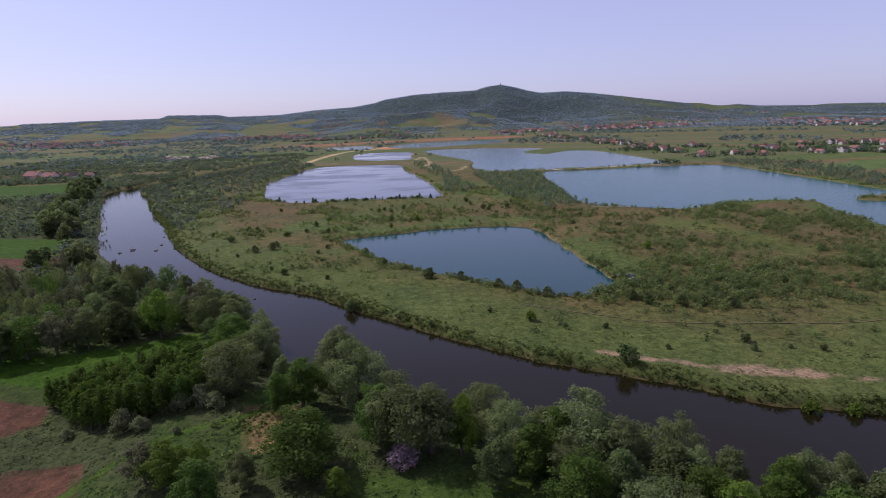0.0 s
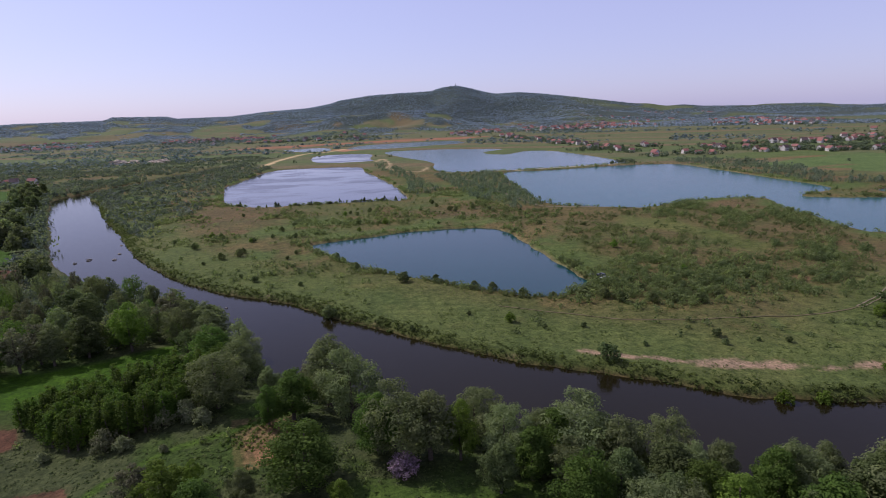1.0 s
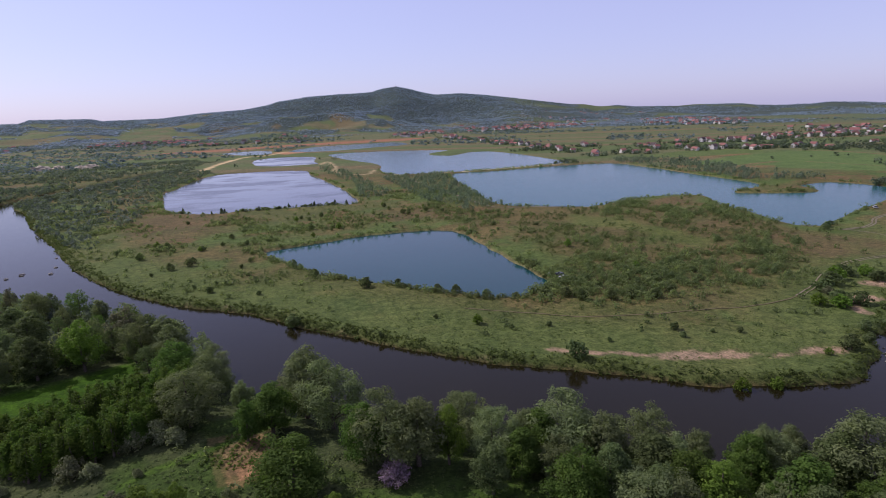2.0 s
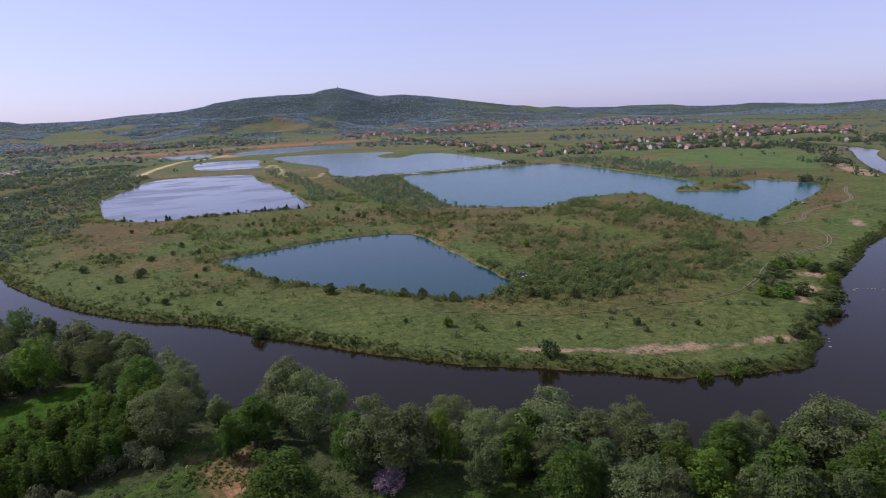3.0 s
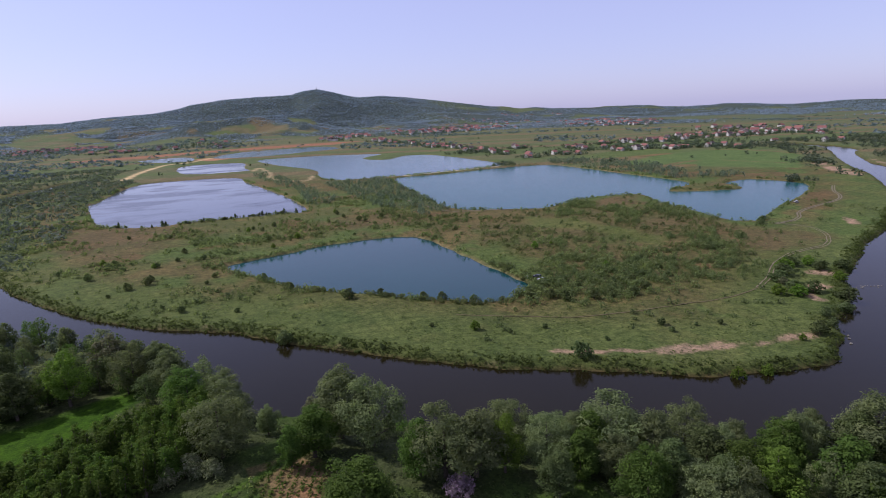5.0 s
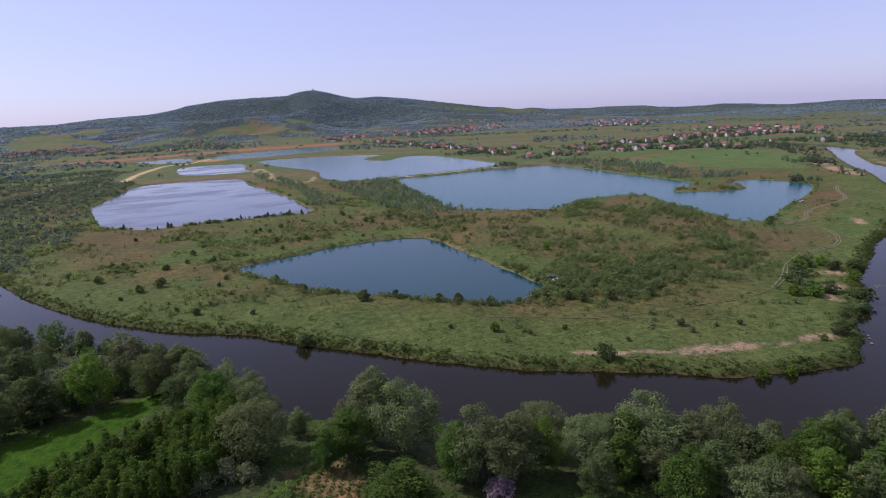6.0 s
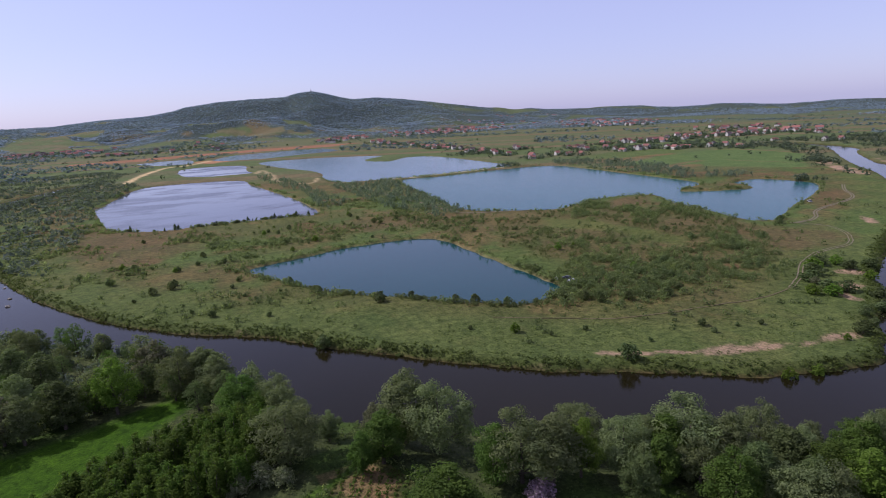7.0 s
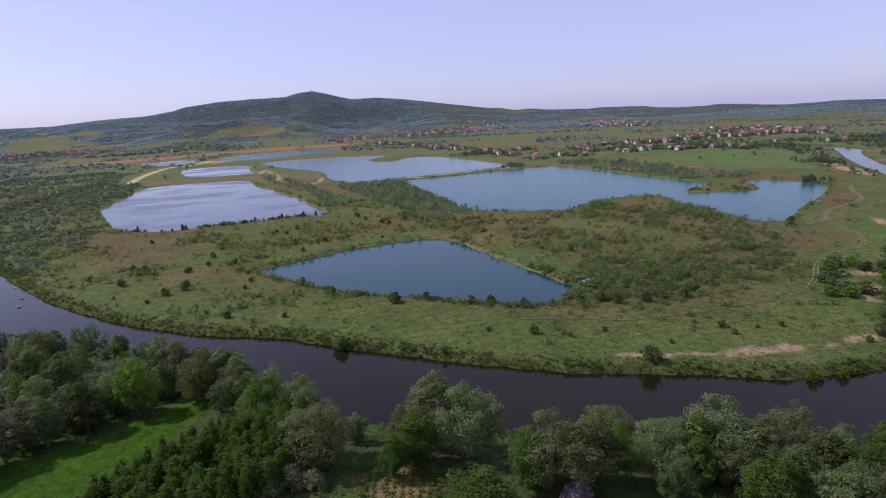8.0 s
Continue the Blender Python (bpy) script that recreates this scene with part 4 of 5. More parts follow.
scatter("scattered_scrub", "scattered low scrub bushes over rough grassland", M_SCRUB, _p, size_of(5200, 0.4, 2.0, 3, 2.2), 1.1, 28, 0.24, 10, seed=4)


def river_edge(x, y):
    d = shore(x, y, RIVER)
    return peninsula(x, y) * (d > 0.1) * step(8.5, 1.5, d) * (0.5 + 0.5 * step(0.38, 0.55, fbm(x, y, 7, 291)))


_p = sample(6200, (-260, 95, 330, 520), river_edge, 5)
scatter("bank_weeds", "rank green weeds and reeds along the river bank", M_REED, _p, size_of(6200, 0.3, 0.95, 5, 1.8), 0.8, 12, 0.36, seed=6, category="weeds")


def lake_edge(x, y):
    d = np.full(x.shape, 40.0)
    for q in LAKES.values():
        d = np.minimum(d, shore(x, y, q))
    return (d > 1.5) * step(7, 2.5, d) * (0.15 + 0.85 * step(0.4, 0.6, fbm(x, y, 18, 221)))


_p = sample(1500, (-170, 175, 400, 700), lake_edge, 7)
scatter("lakeside_shrubs", "low shrubs and reeds fringing the lakes", M_SCRUB, _p, size_of(1500, 0.5, 2.0, 7, 2.0), 1.15, 34, 0.22, seed=8)


def meadow(x, y):
    return dry(x, y, 5, 2) * peninsula(x, y) * (0.2 + 0.8 * step(0.4, 0.65, fbm(x, y, 12, 231)))


_p = sample(9000, (-120, 98, 190, 260), meadow, 9)
scatter("grass_tufts", "tufts of long grass and weeds in the meadow", M_REED, _p, size_of(9000, 0.2, 0.5, 9), 0.6, 5, 0.5, seed=10, category="grass")


def bank_grass(x, y):
    return dry(x, y, 2, 2) * near_side(x, y) * np.prod([shore(x, y, np.array(f, float), 5) > 0.5 for f, _ in FIELDS[:6]], 0)


_p = sample(8000, (-130, 70, 60, 160), bank_grass, 11)
scatter("rough_grass", "rough grass and weeds under the trees", M_GRASS, _p, size_of(8000, 0.18, 0.5, 11, 2.0), 0.7, 6, 0.5, seed=12, category="grass")


def understorey(x, y):
    d = shore(x, y, RIVER)
    open_grass = inside(x, y, np.array([(-100, 108), (-60, 104), (-44, 98), (-50, 80), (-110, 75)], float)) | inside(x, y, np.array([(-14, 82), (4, 80), (12, 70), (-10, 60)], float))
    w = step(16, 3, d) + 0.5 * step(0.46, 0.56, fbm(x, y, 14, 301))
    return bank_grass(x, y) * w * ~open_grass


_p = sample(1100, (-120, 60, 90, 230), understorey, 33)
scatter("bank_undergrowth", "shrubby undergrowth between the bank trees", M_SCRUB, _p, size_of(1100, 0.4, 1.5, 33, 1.8), 1.1, 34, 0.22, seed=34)


def wood_floor(x, y):
    d = shore(x, y, RIVER)
    grove = inside(x, y, _wood) | inside(x, y, np.array([(-132, 160), (-96, 158), (-72, 168), (-52, 156), (-46, 150), (-72, 190), (-102, 221), (-124, 236), (-150, 246)], float))
    return (d > 1.5) * grove * np.prod([shore(x, y, np.array(f, float), 5) > 2 for f, _ in FIELDS[:3]], 0)


_p = sample(800, (-205, 145, -40, 250), wood_floor, 61)
scatter("wood_undergrowth", "tall grey-green shrubs filling the bank wood", M_LOWLAND, _p, size_of(800, 1.2, 3.0, 61), 1.5, 60, 0.16, seed=62, category="undergrowth")


def back_woods(x, y):
    left = ((x < -135 - 0.03 * (y - 480)) & (y < 1050) & (x > -700)) * step(0.36, 0.5, fbm(x, y, 60, 241)) * (shore(x, y, np.array([(-500, 645), (-360, 640), (-295, 530), (-372, 505), (-560, 520)], float)) > 8)
    strip = inside(x, y, np.array([(56, 600), (64, 420), (84, 360), (112, 366), (112, 450), (125, 596), (100, 610)], float)) * 0.9
    band = inside(x, y, np.array([(20, 436), (24, 540), (0, 690), (-10, 770), (10, 760), (32, 640), (50, 470)], float)) * 0.6
    east = inside(x, y, np.array([(338, 612), (342, 400), (396, 372), (406, 410), (402, 447), (412, 512), (420, 580), (400, 640), (352, 640)], float)) * (0.25 + 0.75 * step(0.42, 0.5, fbm(x, y, 22, 243)))
    left2 = ((x < -120) & (y > 470) & (y < 760) & (x > -240)) * 0.4
    left = left * (np.hypot((x + 388) / 1.6, y - 985) > 30) * (line_distance(x, y, curve(TRACKS[0][0], False, 3)) > 22)
    return dry(x, y, 3, 3) * np.clip(left + left2, 0, 1), dry(x, y, 3, 3) * np.clip(strip + band + east, 0, 1)


_p = sample(6500, (-700, 330, 420, 1060), lambda x, y: back_woods(x, y)[0], 13)
scatter("lowland_woods", "rounded willows and alders of the lowland woods", M_LOWLAND, _p, size_of(6500, 1.4, 4.2, 13), 1.05, 18, 0.32, seed=14, category="woods")
_p = sample(1500, (-20, 330, 425, 780), lambda x, y: back_woods(x, y)[1], 25)
scatter("lake_woods", "grey-green young willows between the lakes", M_LOWLAND, _p, size_of(1500, 0.9, 2.5, 25), 2.0, 40, 0.19, seed=26, category="woods")


def west_bank(x, y):
    bank = np.interp(y, NEAR_LINE[:, 1][:30][::-1], NEAR_LINE[:, 0][:30][::-1])
    w = 0.12 + 0.88 * step(0.36, 0.44, fbm(x, y, 45, 251))
    return dry(x, y, 3, 3) * (x < bank) * (y > 236) * w * np.prod([shore(x, y, np.array(f, float), 20) > 4 for f, _ in FIELDS[7:10]], 0) * (np.hypot((x + 440) / 2.6, y - 705) > 22)


_p = sample(1700, (-480, 236, -140, 690), west_bank, 15)
scatter("west_woods", "dark mixed woods beyond the river bend", M_LOWLAND, _p, size_of(1700, 2.2, 5.0, 15), 1.25, 34, 0.23, seed=16, category="woods")


def bend_trees(x, y):
    d = shore(x, y, RIVER)
    return peninsula(x, y) * (d > 2) * step(26, 8, d) * (y > 430) * (0.2 + 0.8 * step(440, 560, y))


_p = sample(420, (-275, 430, -150, 860), bend_trees, 71)
scatter("bend_trees", "rounded willows crowding the inner bank of the bend", M_LOWLAND, _p, size_of(420, 1.6, 4.4, 71), 1.2, 30, 0.25, seed=72, category="trees")
GROVES = [  # middle, spread, trees
    ((650, 690), (26, 26), 60), ((720, 740), (30, 30), 40), ((637, 600), (14, 9), 34), ((534, 416), (7, 10), 26), ((330, 865), (18, 14), 26), ((565, 790), (16, 24), 30),
    ((934, 1440), (26, 14), 22), ((1080, 1000), (30, 14), 22), ((584, 736), (16, 10), 22), ((402, 334), (6, 6), 9), ((270, 630), (14, 3), 14), 
]
_g = np.random.default_rng(77)
_p = np.concatenate([np.array(c) + _g.normal(size=(n, 2)) * np.array(w) for c, w, n in GROVES])
scatter("groves", "dark rounded groves between the fields", M_GARDEN, _p, size_of(len(_p), 2.2, 5.0, 78), 1.2, 50, 0.2, seed=79, category="trees", lift=0.6)


def plain_trees(x, y):
    a, r = polar(x, y)
    rows = np.abs(np.sin((x * 0.35 + y) / 95 + 3 * value_noise(x / 300, y / 300, 9))) < 0.1
    town = sum(np.exp(-(((x - cx) / (sx * 1.3 + 14)) ** 2 + ((y - cy) / (sy * 1.3 + 14)) ** 2)) for (cx, cy), (sx, sy), _ in VILLAGES)
    away = np.prod([shore(x, y, q, 30) > 8 for q in LAKES.values()], 0)
    return (r > 560) * (y + 0.6 * x > 760) * away * np.clip(rows * step(0.54, 0.62, fbm(x, y, 180, 261)) * 0.25 + np.clip(town, 0, 1) * 0.35 + 0.0015, 0, 1) * (shore(x, y, RIVER) > 5)


def plain_woods(x, y):
    """Low woods and hedges between the lakes and the foothills."""
    a, r = polar(x, y)
    away = np.prod([shore(x, y, q, 30) > 10 for q in LAKES.values()], 0) * np.prod([shore(x, y, np.array(f, float), 20) > 6 for f, _ in FIELDS[10:]], 0)
    clear = line_distance(x, y, curve(TRACKS[0][0], False, 3)) > 25
    west = (a < 4) * (a > -48) * step(0.44, 0.5, fbm(x, y, 110, 401, 4))
    east = (a >= 4) * (a < 68) * (r > 1150) * step(0.56, 0.6, fbm(a * 22, r * 0.8, 150, 411, 4))
    return (r > 980) * (r < 2300) * away * clear * np.clip(west + east * 0.8, 0, 1)


VILLAGES = [  # centre, spread, houses
    ((640, 1830), (60, 30), 18), ((850, 1950), (110, 60), 26), ((400, 1960), (22, 50), 8), ((350, 1410), (20, 90), 12), ((370, 1100), (14, 70), 12), ((368, 850), (14, 60), 9),
    ((440, 880), (14, 16), 3), ((400, 712), (28, 12), 5), ((505, 785), (14, 30), 6), ((555, 715), (26, 14), 6), ((640, 855), (20, 24), 5), ((590, 675), (14, 14), 4),
    ((680, 830), (24, 24), 6), ((760, 845), (40, 28), 10), ((850, 880), (30, 50), 10), ((645, 650), (16, 24), 4), ((890, 836), (26, 20), 6), ((940, 811), (30, 24), 7),
    ((985, 769), (24, 24), 6), ((985, 930), (30, 40), 6), ((782, 657), (6, 6), 1), ((809, 592), (12, 10), 2),
]
VILLAGES += [
    ((1240, 1800), (70, 70), 16), ((1214, 1563), (50, 50), 8), ((1504, 1754), (60, 60), 8), ((-590, 2030), (60, 120), 14), ((-430, 2000), (50, 40), 12), ((-268, 1700), (60, 50), 12),
    ((-80, 1900), (60, 120), 6), ((-1250, 2050), (120, 90), 14), ((-1090, 2250), (90, 90), 10), ((-500, 2000), (80, 120), 6), ((-435, 700), (26, 10), 5),
]


_p = sample(6500, (-1900, 500, 2200, 2300), plain_woods, 41)
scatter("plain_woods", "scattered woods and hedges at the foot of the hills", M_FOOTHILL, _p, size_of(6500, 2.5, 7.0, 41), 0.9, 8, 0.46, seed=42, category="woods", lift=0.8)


def mountain(x, y):
    a, r = polar(x, y)
    w = step(0.40, 0.46, fbm(x, y, 320, 101, 4) + 0.18 * step(2300, 3600, r)) * (1 - slope_fields(x, y, a, r))
    return (a > -48) * (a < 68) * (r > 1950) * (1 - step(2750, 3000, r) * (a < 24)) * (r < 4300) * np.where(a > 20, np.maximum(belts(a, r) * (r < 2900), far_slopes(x, y, a, r)), w * (1 - 0.3 * step(-6, -20, a)))


_p = sample(24000, (-3300, 1000, 4200, 4500), mountain, 19)
scatter("hill_woods", "blue-green woods covering the distant hills, haze painted into their colour", M_HAZED_WOODS, _p, size_of(24000, 3.5, 7, 19), 0.8, 5, 0.5, 10, seed=20, category="woods", lift=2.2)


def upper_slopes(x, y):
    a, r = polar(x, y)
    w = step(0.40, 0.46, fbm(x, y, 320, 101, 4) + 0.18 * step(2300, 3600, r)) * (1 - slope_fields(x, y, a, r))
    return (a > -48) * step(25, 17, a) * step(2650, 2950, r) * (r < 4290) * w


_p = sample(42000, (-3300, 1600, 2300, 4400), upper_slopes, 43)
scatter("mountain_forest", "unbroken blue-green forest on the mountain slopes, haze painted into its colour", M_HAZED_WOODS, _p, size_of(42000, 4, 7.5, 43), 0.75, 4, 0.6, 10, seed=44, category="forest", lift=2.2)


def far_bank(x, y):
    a = inside(x, y, np.array([(552, 420), (600, 450), (690, 520), (735, 600), (735, 680), (690, 640), (650, 540), (580, 470)], float)) * 0.9
    b = inside(x, y, np.array([(600, 385), (670, 450), (740, 500), (775, 560), (800, 680), (960, 640), (950, 450), (720, 340)], float)) * step(0.42, 0.5, fbm(x, y, 40, 271))
    c = inside(x, y, np.array([(445, 310), (500, 350), (560, 420), (545, 440), (470, 370)], float)) * 0.3
    return dry(x, y, 4, 4) * np.clip(a + b + c, 0, 1)


_p = sample(740, (440, 310, 960, 690), far_bank, 21)
scatter("far_bank_trees", "dark willows lining the far reach of the river", M_GARDEN, _p, size_of(740, 1.6, 4.8, 21), 1.1, 30, 0.25, seed=22, category="trees", lift=0.6)


def hedge(x, y):
    d = shore(x, y, LAKES["near"])
    return (d > 1.0) * step(8, 2, d) * (y < 262 - 0.5 * x) * (y < 250) * (0.3 + 0.7 * step(0.4, 0.55, fbm(x, y, 8, 281)))


_p = sample(420, (-40, 172, 76, 262), hedge, 23)
scatter("shore_hedge", "uneven belt of willow shrubs on the near lake shore", M_SCRUB, _p, size_of(420, 0.4, 1.5, 23, 1.8), 1.15, 50, 0.18, seed=24)


# ---- houses ----
def block(bm, x0, y0, z0, x1, y1, z1):
    v = [bm.verts.new(c) for c in ((x0, y0, z0), (x1, y0, z0), (x1, y1, z0), (x0, y1, z0), (x0, y0, z1), (x1, y0, z1), (x1, y1, z1), (x0, y1, z1))]
    for f in ((3, 2, 1, 0), (4, 5, 6, 7), (0, 1, 5, 4), (1, 2, 6, 5), (2, 3, 7, 6), (3, 0, 4, 7)):
        bm.faces.new([v[i] for i in f])


def make_house(length, depth, eave, pitch, roof_mat, label):
    """A gabled house: walls, roof slab with eaves, chimney, windows and a door."""
    root = tagged(new("house"), label, "house")
    hx, hy, rise = length / 2, depth / 2, depth / 2 * pitch
    bm = bmesh.new()
    prof = [(-hy, -1.0), (hy, -1.0), (hy, eave), (0, eave + rise), (-hy, eave)]
    a = [bm.verts.new((-hx, y, z)) for y, z in prof]
    b = [bm.verts.new((hx, y, z)) for y, z in prof]
    bm.faces.new(a)
    bm.faces.new(b[::-1])
    for k in range(5):
        bm.faces.new((a[k], b[k], b[(k + 1) % 5], a[(k + 1) % 5]))
    bmesh.ops.recalc_face_normals(bm, faces=bm.faces)
    part("wall", bm, M_PLASTER, root)
    bm = bmesh.new()
    ox, oy, th = hx + 0.5, hy + 0.6, 0.28
    prof = [(-oy, eave - 0.6 * pitch + 0.05), (0, eave + rise + 0.05), (oy, eave - 0.6 * pitch + 0.05), (oy, eave - 0.6 * pitch + 0.05 + th), (0, eave + rise + 0.05 + th), (-oy, eave - 0.6 * pitch + 0.05 + th)]
    a = [bm.verts.new((-ox, y, z)) for y, z in prof]
    b = [bm.verts.new((ox, y, z)) for y, z in prof]
    for k in range(6):
        bm.faces.new((a[k], b[k], b[(k + 1) % 6], a[(k + 1) % 6]))
    for e in (a, b):
        bm.faces.new((e[0], e[1], e[4], e[5]))
        bm.faces.new((e[1], e[2], e[3], e[4]))
    bmesh.ops.recalc_face_normals(bm, faces=bm.faces)
    roof = part("roof", bm, roof_mat, root)
    bm = bmesh.new()
    block(bm, hx * 0.3, -0.9, eave + rise * 0.5, hx * 0.3 + 0.7, -0.2, eave + rise + 1.0)
    part("chimney", bm, M_ROOF, roof)
    for side in (-1, 1):
        for k in range(3):
            x = (k - 1) * length * 0.3
            bm = bmesh.new()
            block(bm, x - 0.6, side * hy - 0.05, 1.0, x + 0.6, side * hy + 0.05, 2.4)
            part("window", bm, M_GLASS, root)
    bm = bmesh.new()
    block(bm, hx - 0.05, -0.5, 0, hx + 0.06, 0.5, 2.1)
    part("door", bm, M_BARK, root)
    return root


_houses = []
for _l, _d, _e, _pt, _m, _label in [(11, 9, 5.2, 0.8, M_ROOF, "white plastered village house with a red clay roof"), (14, 9, 3.2, 0.7, M_ROOF, "long low farmhouse with a red clay roof"),
                                    (10, 9, 5.6, 0.9, M_ROOF_DARK, "white plastered village house with a dark roof"), (9, 8, 3.0, 0.95, M_ROOF, "small white cottage with a steep red roof")]:
    _houses.append(make_house(_l, _d, _e, _pt, _m, _label))
_used = set()
_k = 0
for (_cx, _cy), (_sx, _sy), _count in VILLAGES:
    for _ in range(_count):
        for _try in range(30):
            x, y = _cx + _sx * rng.normal() * 0.8, _cy + _sy * rng.normal() * 0.8
            if all((x - u) ** 2 + (y - v) ** 2 > 190 for u, v in _used) and dry(np.array([x]), np.array([y]), 8, 10)[0]:
                break
        _used.add((x, y))
        _i = (0, 1, 2, 0, 3, 1, 0)[_k % 7]
        m = pose(x, y, spot(x, y) + 0.3, 0, 0, [8, 98, 20, 110, -10][_k % 5] + 6 * rng.normal()) @ Matrix.Scale((0.68 if y < 1400 else 0.95) + 0.15 * rng.random(), 4)
        if _k < 7 and _houses[_i].name not in PLACED:
            PLACED[_houses[_i].name] = _houses[_i]
            _houses[_i].matrix_basis = m
        else:
            tagged(copy_thing(_houses[_i], m), group="village houses")
        _k += 1


for _x, _y, _turn, _s in [(-470, 714, -20, 1.5), (-446, 706, -18, 1.25), (-424, 706, 72, 1.0)]:
    tagged(copy_thing(_houses[1], pose(_x, _y, spot(_x, _y) + 0.3, 0, 0, _turn) @ Matrix.Scale(_s / _houses[1].scale[0], 4)), "long low farm building with a faded red roof")


def far_houses():
    """The outlying villages: small gabled houses, white walls under red or dark roofs."""
    g = np.random.default_rng(51)
    spots = []
    for (cx, cy), (sx, sy), n in FAR_VILLAGES:
        spots += [(cx + sx * g.normal(), cy + sy * g.normal()) for _ in range(n)]
    spots = np.array(spots)
    z = land_height(spots[:, 0], spots[:, 1])
    verts, faces, slots = [], [], []
    for (x, y), h in zip(spots, z):
        a, b, e, t = 5 + 3 * g.random(), 4 + 1.5 * g.random(), 3.5 + 2.5 * g.random(), g.random() * 3.14
        ct, st = math.cos(t), math.sin(t)
        n = len(verts)
        for u, v, w in [(-a, -b, -2), (a, -b, -2), (a, b, -2), (-a, b, -2), (-a, -b, e), (a, -b, e), (a, b, e), (-a, b, e), (-a, 0, e + b * 0.8), (a, 0, e + b * 0.8),
                        (-a - 0.4, -b - 0.5, e - 0.3), (a + 0.4, -b - 0.5, e - 0.3), (a + 0.4, b + 0.5, e - 0.3), (-a - 0.4, b + 0.5, e - 0.3), (-a - 0.4, 0, e + b * 0.8 + 0.2), (a + 0.4, 0, e + b * 0.8 + 0.2)]:
            verts.append((x + u * ct - v * st, y + u * st + v * ct, h + w))
        roof = 1 if g.random() < 0.72 else 2
        for f, k in [((0, 1, 5, 4), 0), ((1, 2, 6, 5), 0), ((2, 3, 7, 6), 0), ((3, 0, 4, 7), 0), ((4, 5, 9, 8), 0), ((6, 7, 8, 9), 0), ((10, 11, 15, 14), roof), ((12, 13, 14, 15), roof)]:
            faces.append([n + i for i in f])
            slots.append(k)
    mesh = raw_mesh("far_houses", np.array(verts), np.array(faces), [M_PLASTER, M_ROOF, M_ROOF_DARK])
    if len(mesh.polygons) == len(slots):
        mesh.polygons.foreach_set("material_index", np.array(slots, np.int32))
    tagged(new("far_houses", mesh), "white houses with red roofs in distant villages", "houses", kind="stuff")
    return spots


FAR_VILLAGES = [  # centre, spread, houses
    ((275, 1714), (30, 40), 9), ((392, 1850), (50, 60), 14), ((660, 2060), (60, 30), 18), ((800, 2130), (90, 50), 26), ((1000, 2350), (90, 90), 18), ((1332, 2800), (120, 90), 16),
    ((1720, 3200), (140, 90), 14), ((1510, 2240), (80, 60), 18), ((1560, 2150), (90, 60), 16), ((1420, 1800), (50, 50), 10), ((1130, 1030), (50, 40), 12), ((1040, 870), (30, 30), 6),
    ((-1330, 1940), (90, 60), 16), ((-1120, 1830), (90, 50), 14), ((-970, 1780), (80, 60), 14), ((-600, 2035), (60, 50), 8), ((-440, 2080), (70, 60), 14),
]
_far = far_houses()
_g = np.random.default_rng(55)
_p = np.repeat(_far, 5, 0) + _g.normal(size=(len(_far) * 5, 2)) * 22
scatter("village_trees", "dark trees around the distant village houses", M_GARDEN, _p, size_of(len(_p), 2.5, 6.0, 53), 1.1, 8, 0.46, seed=54, category="trees", lift=0.7)
_p = sample(2200, (-1500, 480, 1900, 2450), plain_trees, 17)
scatter("plain_trees", "hedgerow and garden trees among fields and houses", M_GARDEN, _p, size_of(2200, 2.0, 4.6, 17), 1.25, 22, 0.29, seed=18, category="trees", lift=0.7)
_g = np.random.default_rng(35)
_p = np.repeat(np.array(sorted(_used)), 10, 0)
_a, _r = _g.random(len(_p)) * 6.2832, 6.5 + 11 * _g.random(len(_p))
_p = _p + np.stack([np.cos(_a), np.sin(_a)], 1) * _r[:, None]
scatter("garden_trees", "dark garden and orchard trees around the village houses", M_GARDEN, _p, size_of(len(_p), 2.0, 5.2, 35), 1.2, 36, 0.23, seed=36, category="trees", lift=0.6)


# ---- cars, stones and a mast ----
M_PAINT_DARK = plain("dark_paint", (0.012, 0.013, 0.018), (0.02, 0.022, 0.03), 0.3, 0.3, 0.5)
M_PAINT_PALE = plain("silver_paint", (0.3, 0.3, 0.31), (0.4, 0.4, 0.41), 0.3, 0.35, 0.5)
M_TYRE = plain("tyre", (0.015, 0.015, 0.015), (0.03, 0.03, 0.03), 5, 0.9)


def make_car(mat, label):
    root = tagged(new("parked_car"), label, "car")
    bm = bmesh.new()
    block(bm, -2.1, -0.86, 0.32, 2.1, 0.86, 0.86)
    bmesh.ops.bevel(bm, geom=bm.edges[:], offset=0.16, segments=2, affect="EDGES")
    part("body", bm, mat, root)
    bm = bmesh.new()
    block(bm, -1.7, -0.74, 0.84, 1.0, 0.74, 1.45)
    for v in bm.verts:
        if v.co.z > 1.2:
            v.co.x, v.co.y = v.co.x * 0.72 - 0.1, v.co.y * 0.82
    bmesh.ops.bevel(bm, geom=bm.edges[:], offset=0.1, segments=2, affect="EDGES")
    part("cabin", bm, M_GLASS, root)
    bm = bmesh.new()
    block(bm, -1.25, -0.56, 1.44, 0.55, 0.56, 1.5)
    part("roof", bm, mat, root)
    for x in (-1.3, 1.3):
        for y in (-0.82, 0.82):
            bm = bmesh.new()
            bmesh.ops.create_cone(bm, cap_ends=True, segments=14, radius1=0.33, radius2=0.33, depth=0.22, matrix=pose(x, y, 0.33, 90, 0, 0))
            part("wheel", bm, M_TYRE, root)
    return root


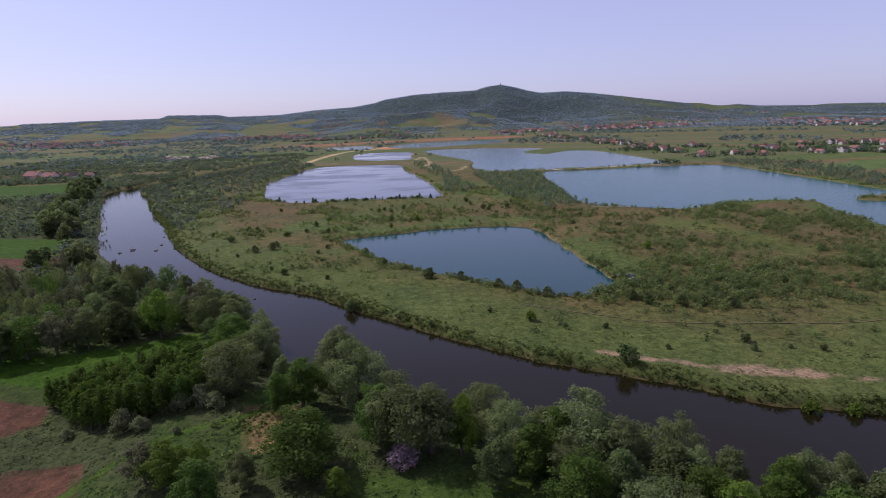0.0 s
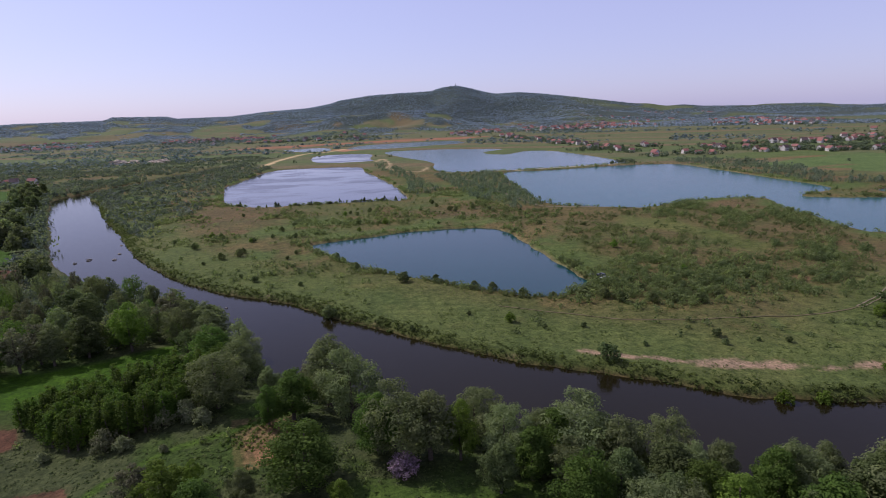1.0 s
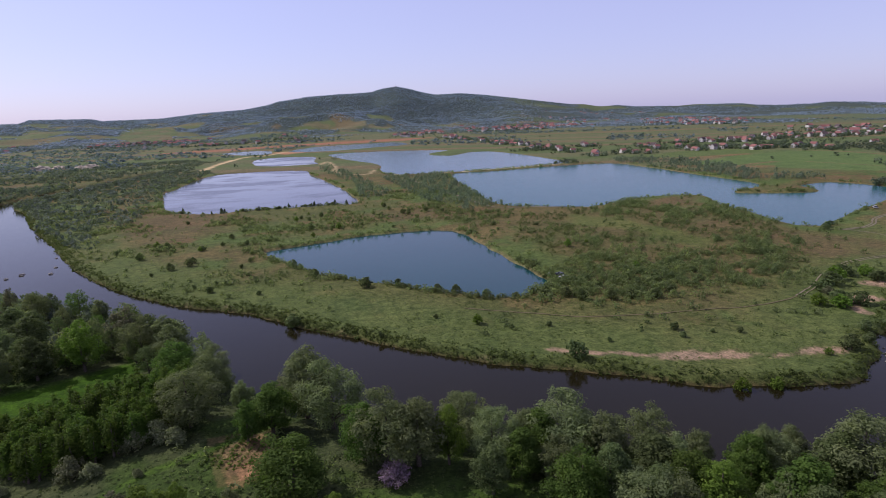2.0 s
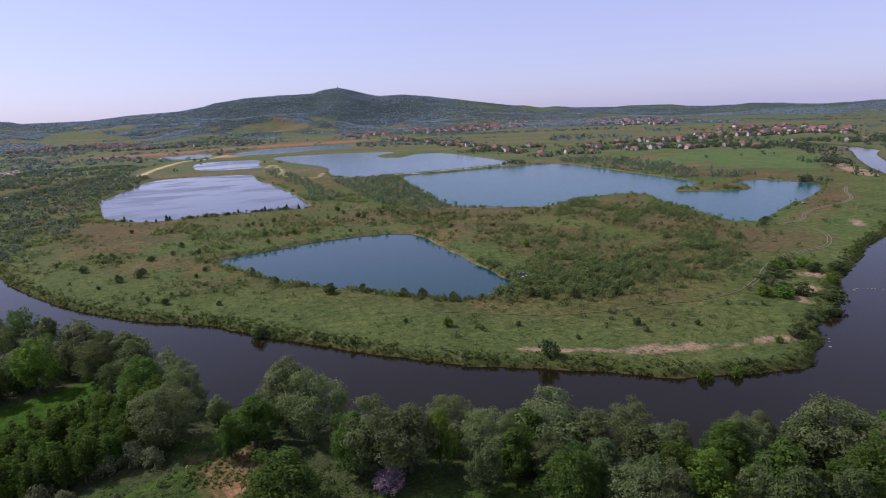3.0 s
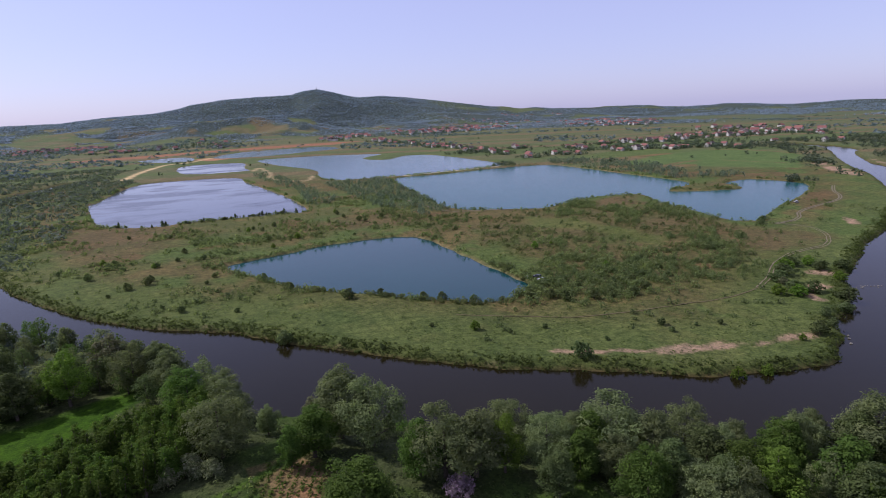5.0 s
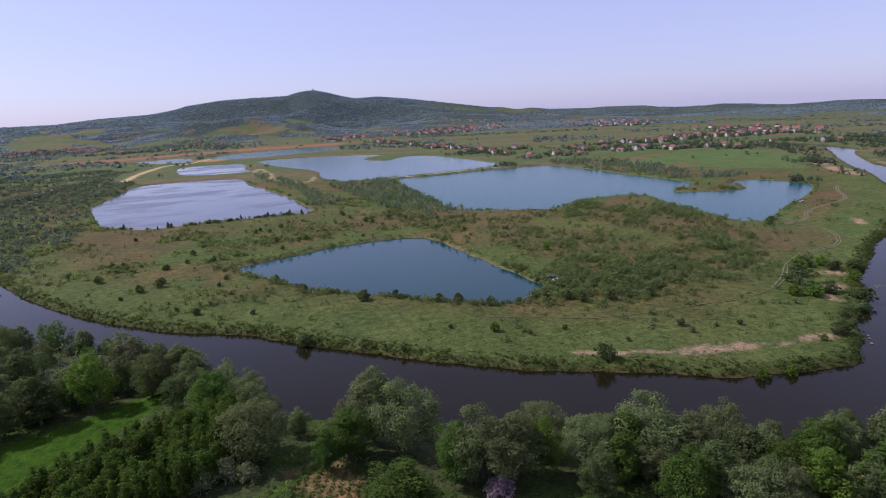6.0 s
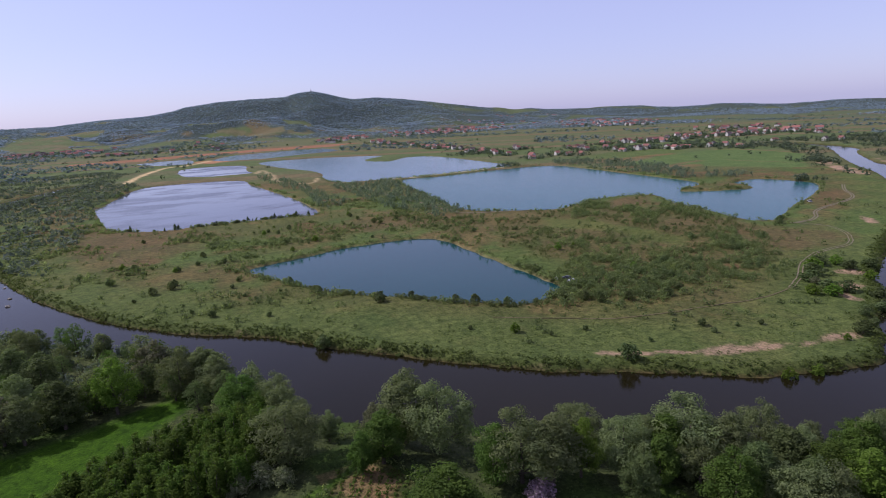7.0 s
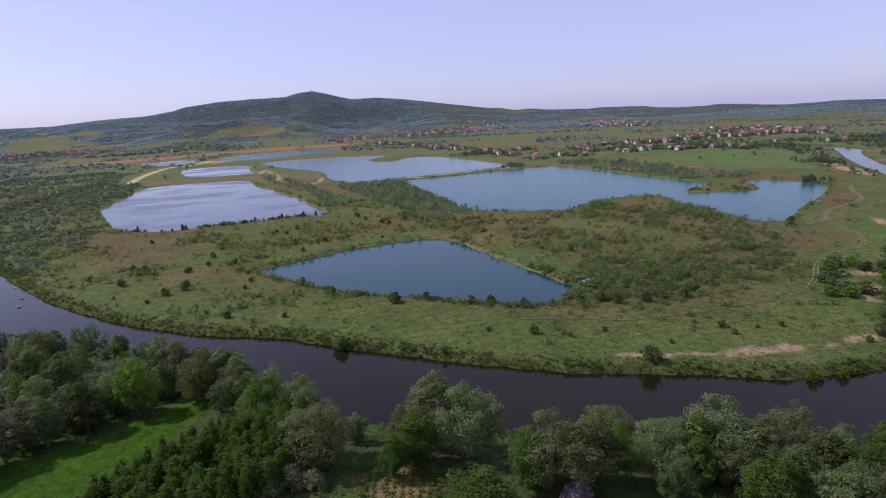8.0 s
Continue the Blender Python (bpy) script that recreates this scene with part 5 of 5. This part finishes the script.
for _x, _y, _turn, _mat, _label in [(74.2, 193.2, 125, M_PAINT_PALE, "silver parked car beside the lake"), (74.8, 197.8, 115, M_PAINT_DARK, "dark parked car beside the lake"),
                                    (-2, 427, 30, M_PAINT_PALE, "white parked car on the lake shore"), (304, 260, 60, M_PAINT_PALE, "white parked car beside the lake track")]:
    make_car(_mat, _label).matrix_basis = pose(_x, _y, spot(_x, _y) - 0.02, 0, 0, _turn)


def make_tent():
    """A low ridge tent."""
    root = tagged(new("tent"), "small white ridge tent beside the parked cars", "tent")
    bm = bmesh.new()
    a = [bm.verts.new((-1.1, y, z)) for y, z in ((-0.8, -0.1), (0.8, -0.1), (0, 1.05))]
    b = [bm.verts.new((1.1, y, z)) for y, z in ((-0.8, -0.1), (0.8, -0.1), (0, 1.05))]
    bm.faces.new(a)
    bm.faces.new(b[::-1])
    for k in range(3):
        bm.faces.new((a[k], b[k], b[(k + 1) % 3], a[(k + 1) % 3]))
    bmesh.ops.recalc_face_normals(bm, faces=bm.faces)
    part("canvas", bm, M_PLASTER, root)
    bm = bmesh.new()
    tube(bm, [(-1.14, 0, -0.1), (-1.14, 0, 1.2)], [0.03, 0.03], 6)
    part("pole", bm, M_BARK, root)
    return root


make_tent().matrix_basis = pose(71.5, 200.6, spot(71.5, 200.6), 0, 0, 40)


def make_stone(seed, size, label):
    g = np.random.default_rng(seed)
    bm = bmesh.new()
    bmesh.ops.create_icosphere(bm, subdivisions=2, radius=size)
    for v in bm.verts:
        v.co *= 0.75 + 0.5 * noise.noise(v.co * 1.3 / size + Vector((seed, 0, 0)))
        v.co.z *= 0.55
    mesh = bpy.data.meshes.new("boulder")
    bm.to_mesh(mesh)
    bm.free()
    mesh.materials.append(M_STONE)
    return tagged(new("boulder", mesh), label, "stone")


for _k, (_x, _y, _s) in enumerate([(-151, 290, 1.6), (-155, 284, 1.2), (-149, 322, 0.9), (-138, 287, 1.4), (-141, 300, 1.0), (-64, 198, 0.6), (124, 107, 0.5), (126, 108.5, 0.4), (121, 104.5, 0.5), (128, 111, 0.4)]):
    make_stone(_k, _s, "grey boulder breaking the river surface").location = (_x, _y, RIVER_LEVEL + 0.1)


def weir():
    """A broken line of stones across the river."""
    g = np.random.default_rng(3)
    bm = bmesh.new()
    for k in range(60):
        u = k / 59
        x, y = 171 + 42 * u + g.normal() * 0.7, 136 - 34 * u + g.normal() * 0.7 + 5 * math.sin(u * 5)
        s = 0.12 + 0.25 * g.random()
        bmesh.ops.create_icosphere(bm, subdivisions=1, radius=s, matrix=pose(x, y, RIVER_LEVEL + 0.02, 0, 0, g.random() * 360) @ Matrix.Diagonal((1.5, 1, 0.5, 1)))
    mesh = bpy.data.meshes.new("weir_stones")
    bm.to_mesh(mesh)
    bm.free()
    mesh.materials.append(M_STONE)
    return tagged(new("weir_stones", mesh), "broken line of pale stones across the river", "stones", kind="stuff")


weir()
for _k, (_x, _y, _s) in enumerate([(-426, 1000, 15), (-405, 1012, 12), (-350, 985, 14), (-372, 1005, 10)]):
    _bm = bmesh.new()
    bmesh.ops.create_icosphere(_bm, subdivisions=3, radius=_s)
    for _v in _bm.verts:
        _v.co *= 0.85 + 0.4 * noise.noise(_v.co * 2.5 / _s + Vector((_k, 3, 0)))
        _v.co.z *= 0.6
    _mesh = bpy.data.meshes.new("gravel_heap")
    _bm.to_mesh(_mesh)
    _bm.free()
    _mesh.materials.append(M_SAND)
    tagged(new("gravel_heap", _mesh), "pale heap of dug gravel among the woods", "gravel heap").location = (_x, _y, spot(_x, _y) - 0.4)
_rows = np.array([(-40.5 + 1.5 * i + 0.42 * j, 103.5 - 0.62 * i + 1.0 * j - 5) for i in range(9) for j in range(9)]) + rng.normal(size=(81, 2)) * 0.12
scatter("garden_plants", "rows of small green plants in the garden soil", M_GREEN, _rows, size_of(81, 0.45, 0.75, 31), 0.9, 14, 0.4, seed=32, category="plants")
_mast = tagged(new("radio_mast"), "slender steel radio mast on the mountain top", "mast")
_mx, _my = CENTRE[0] + 4290 * math.sin(radians(9.1)), CENTRE[1] + 4290 * math.cos(radians(9.1))
_bm = bmesh.new()
tube(_bm, [(0, 0, -3), (0, 0, 10), (0, 0, 20)], [1.2, 0.9, 0.4], 6)
part("pole", _bm, M_STONE, _mast)
_bm = bmesh.new()
block(_bm, -5, -4, -4, 5, 4, 6)
part("hut", _bm, M_PLASTER, _mast)
_mast.location = (_mx, _my, spot(_mx, _my))
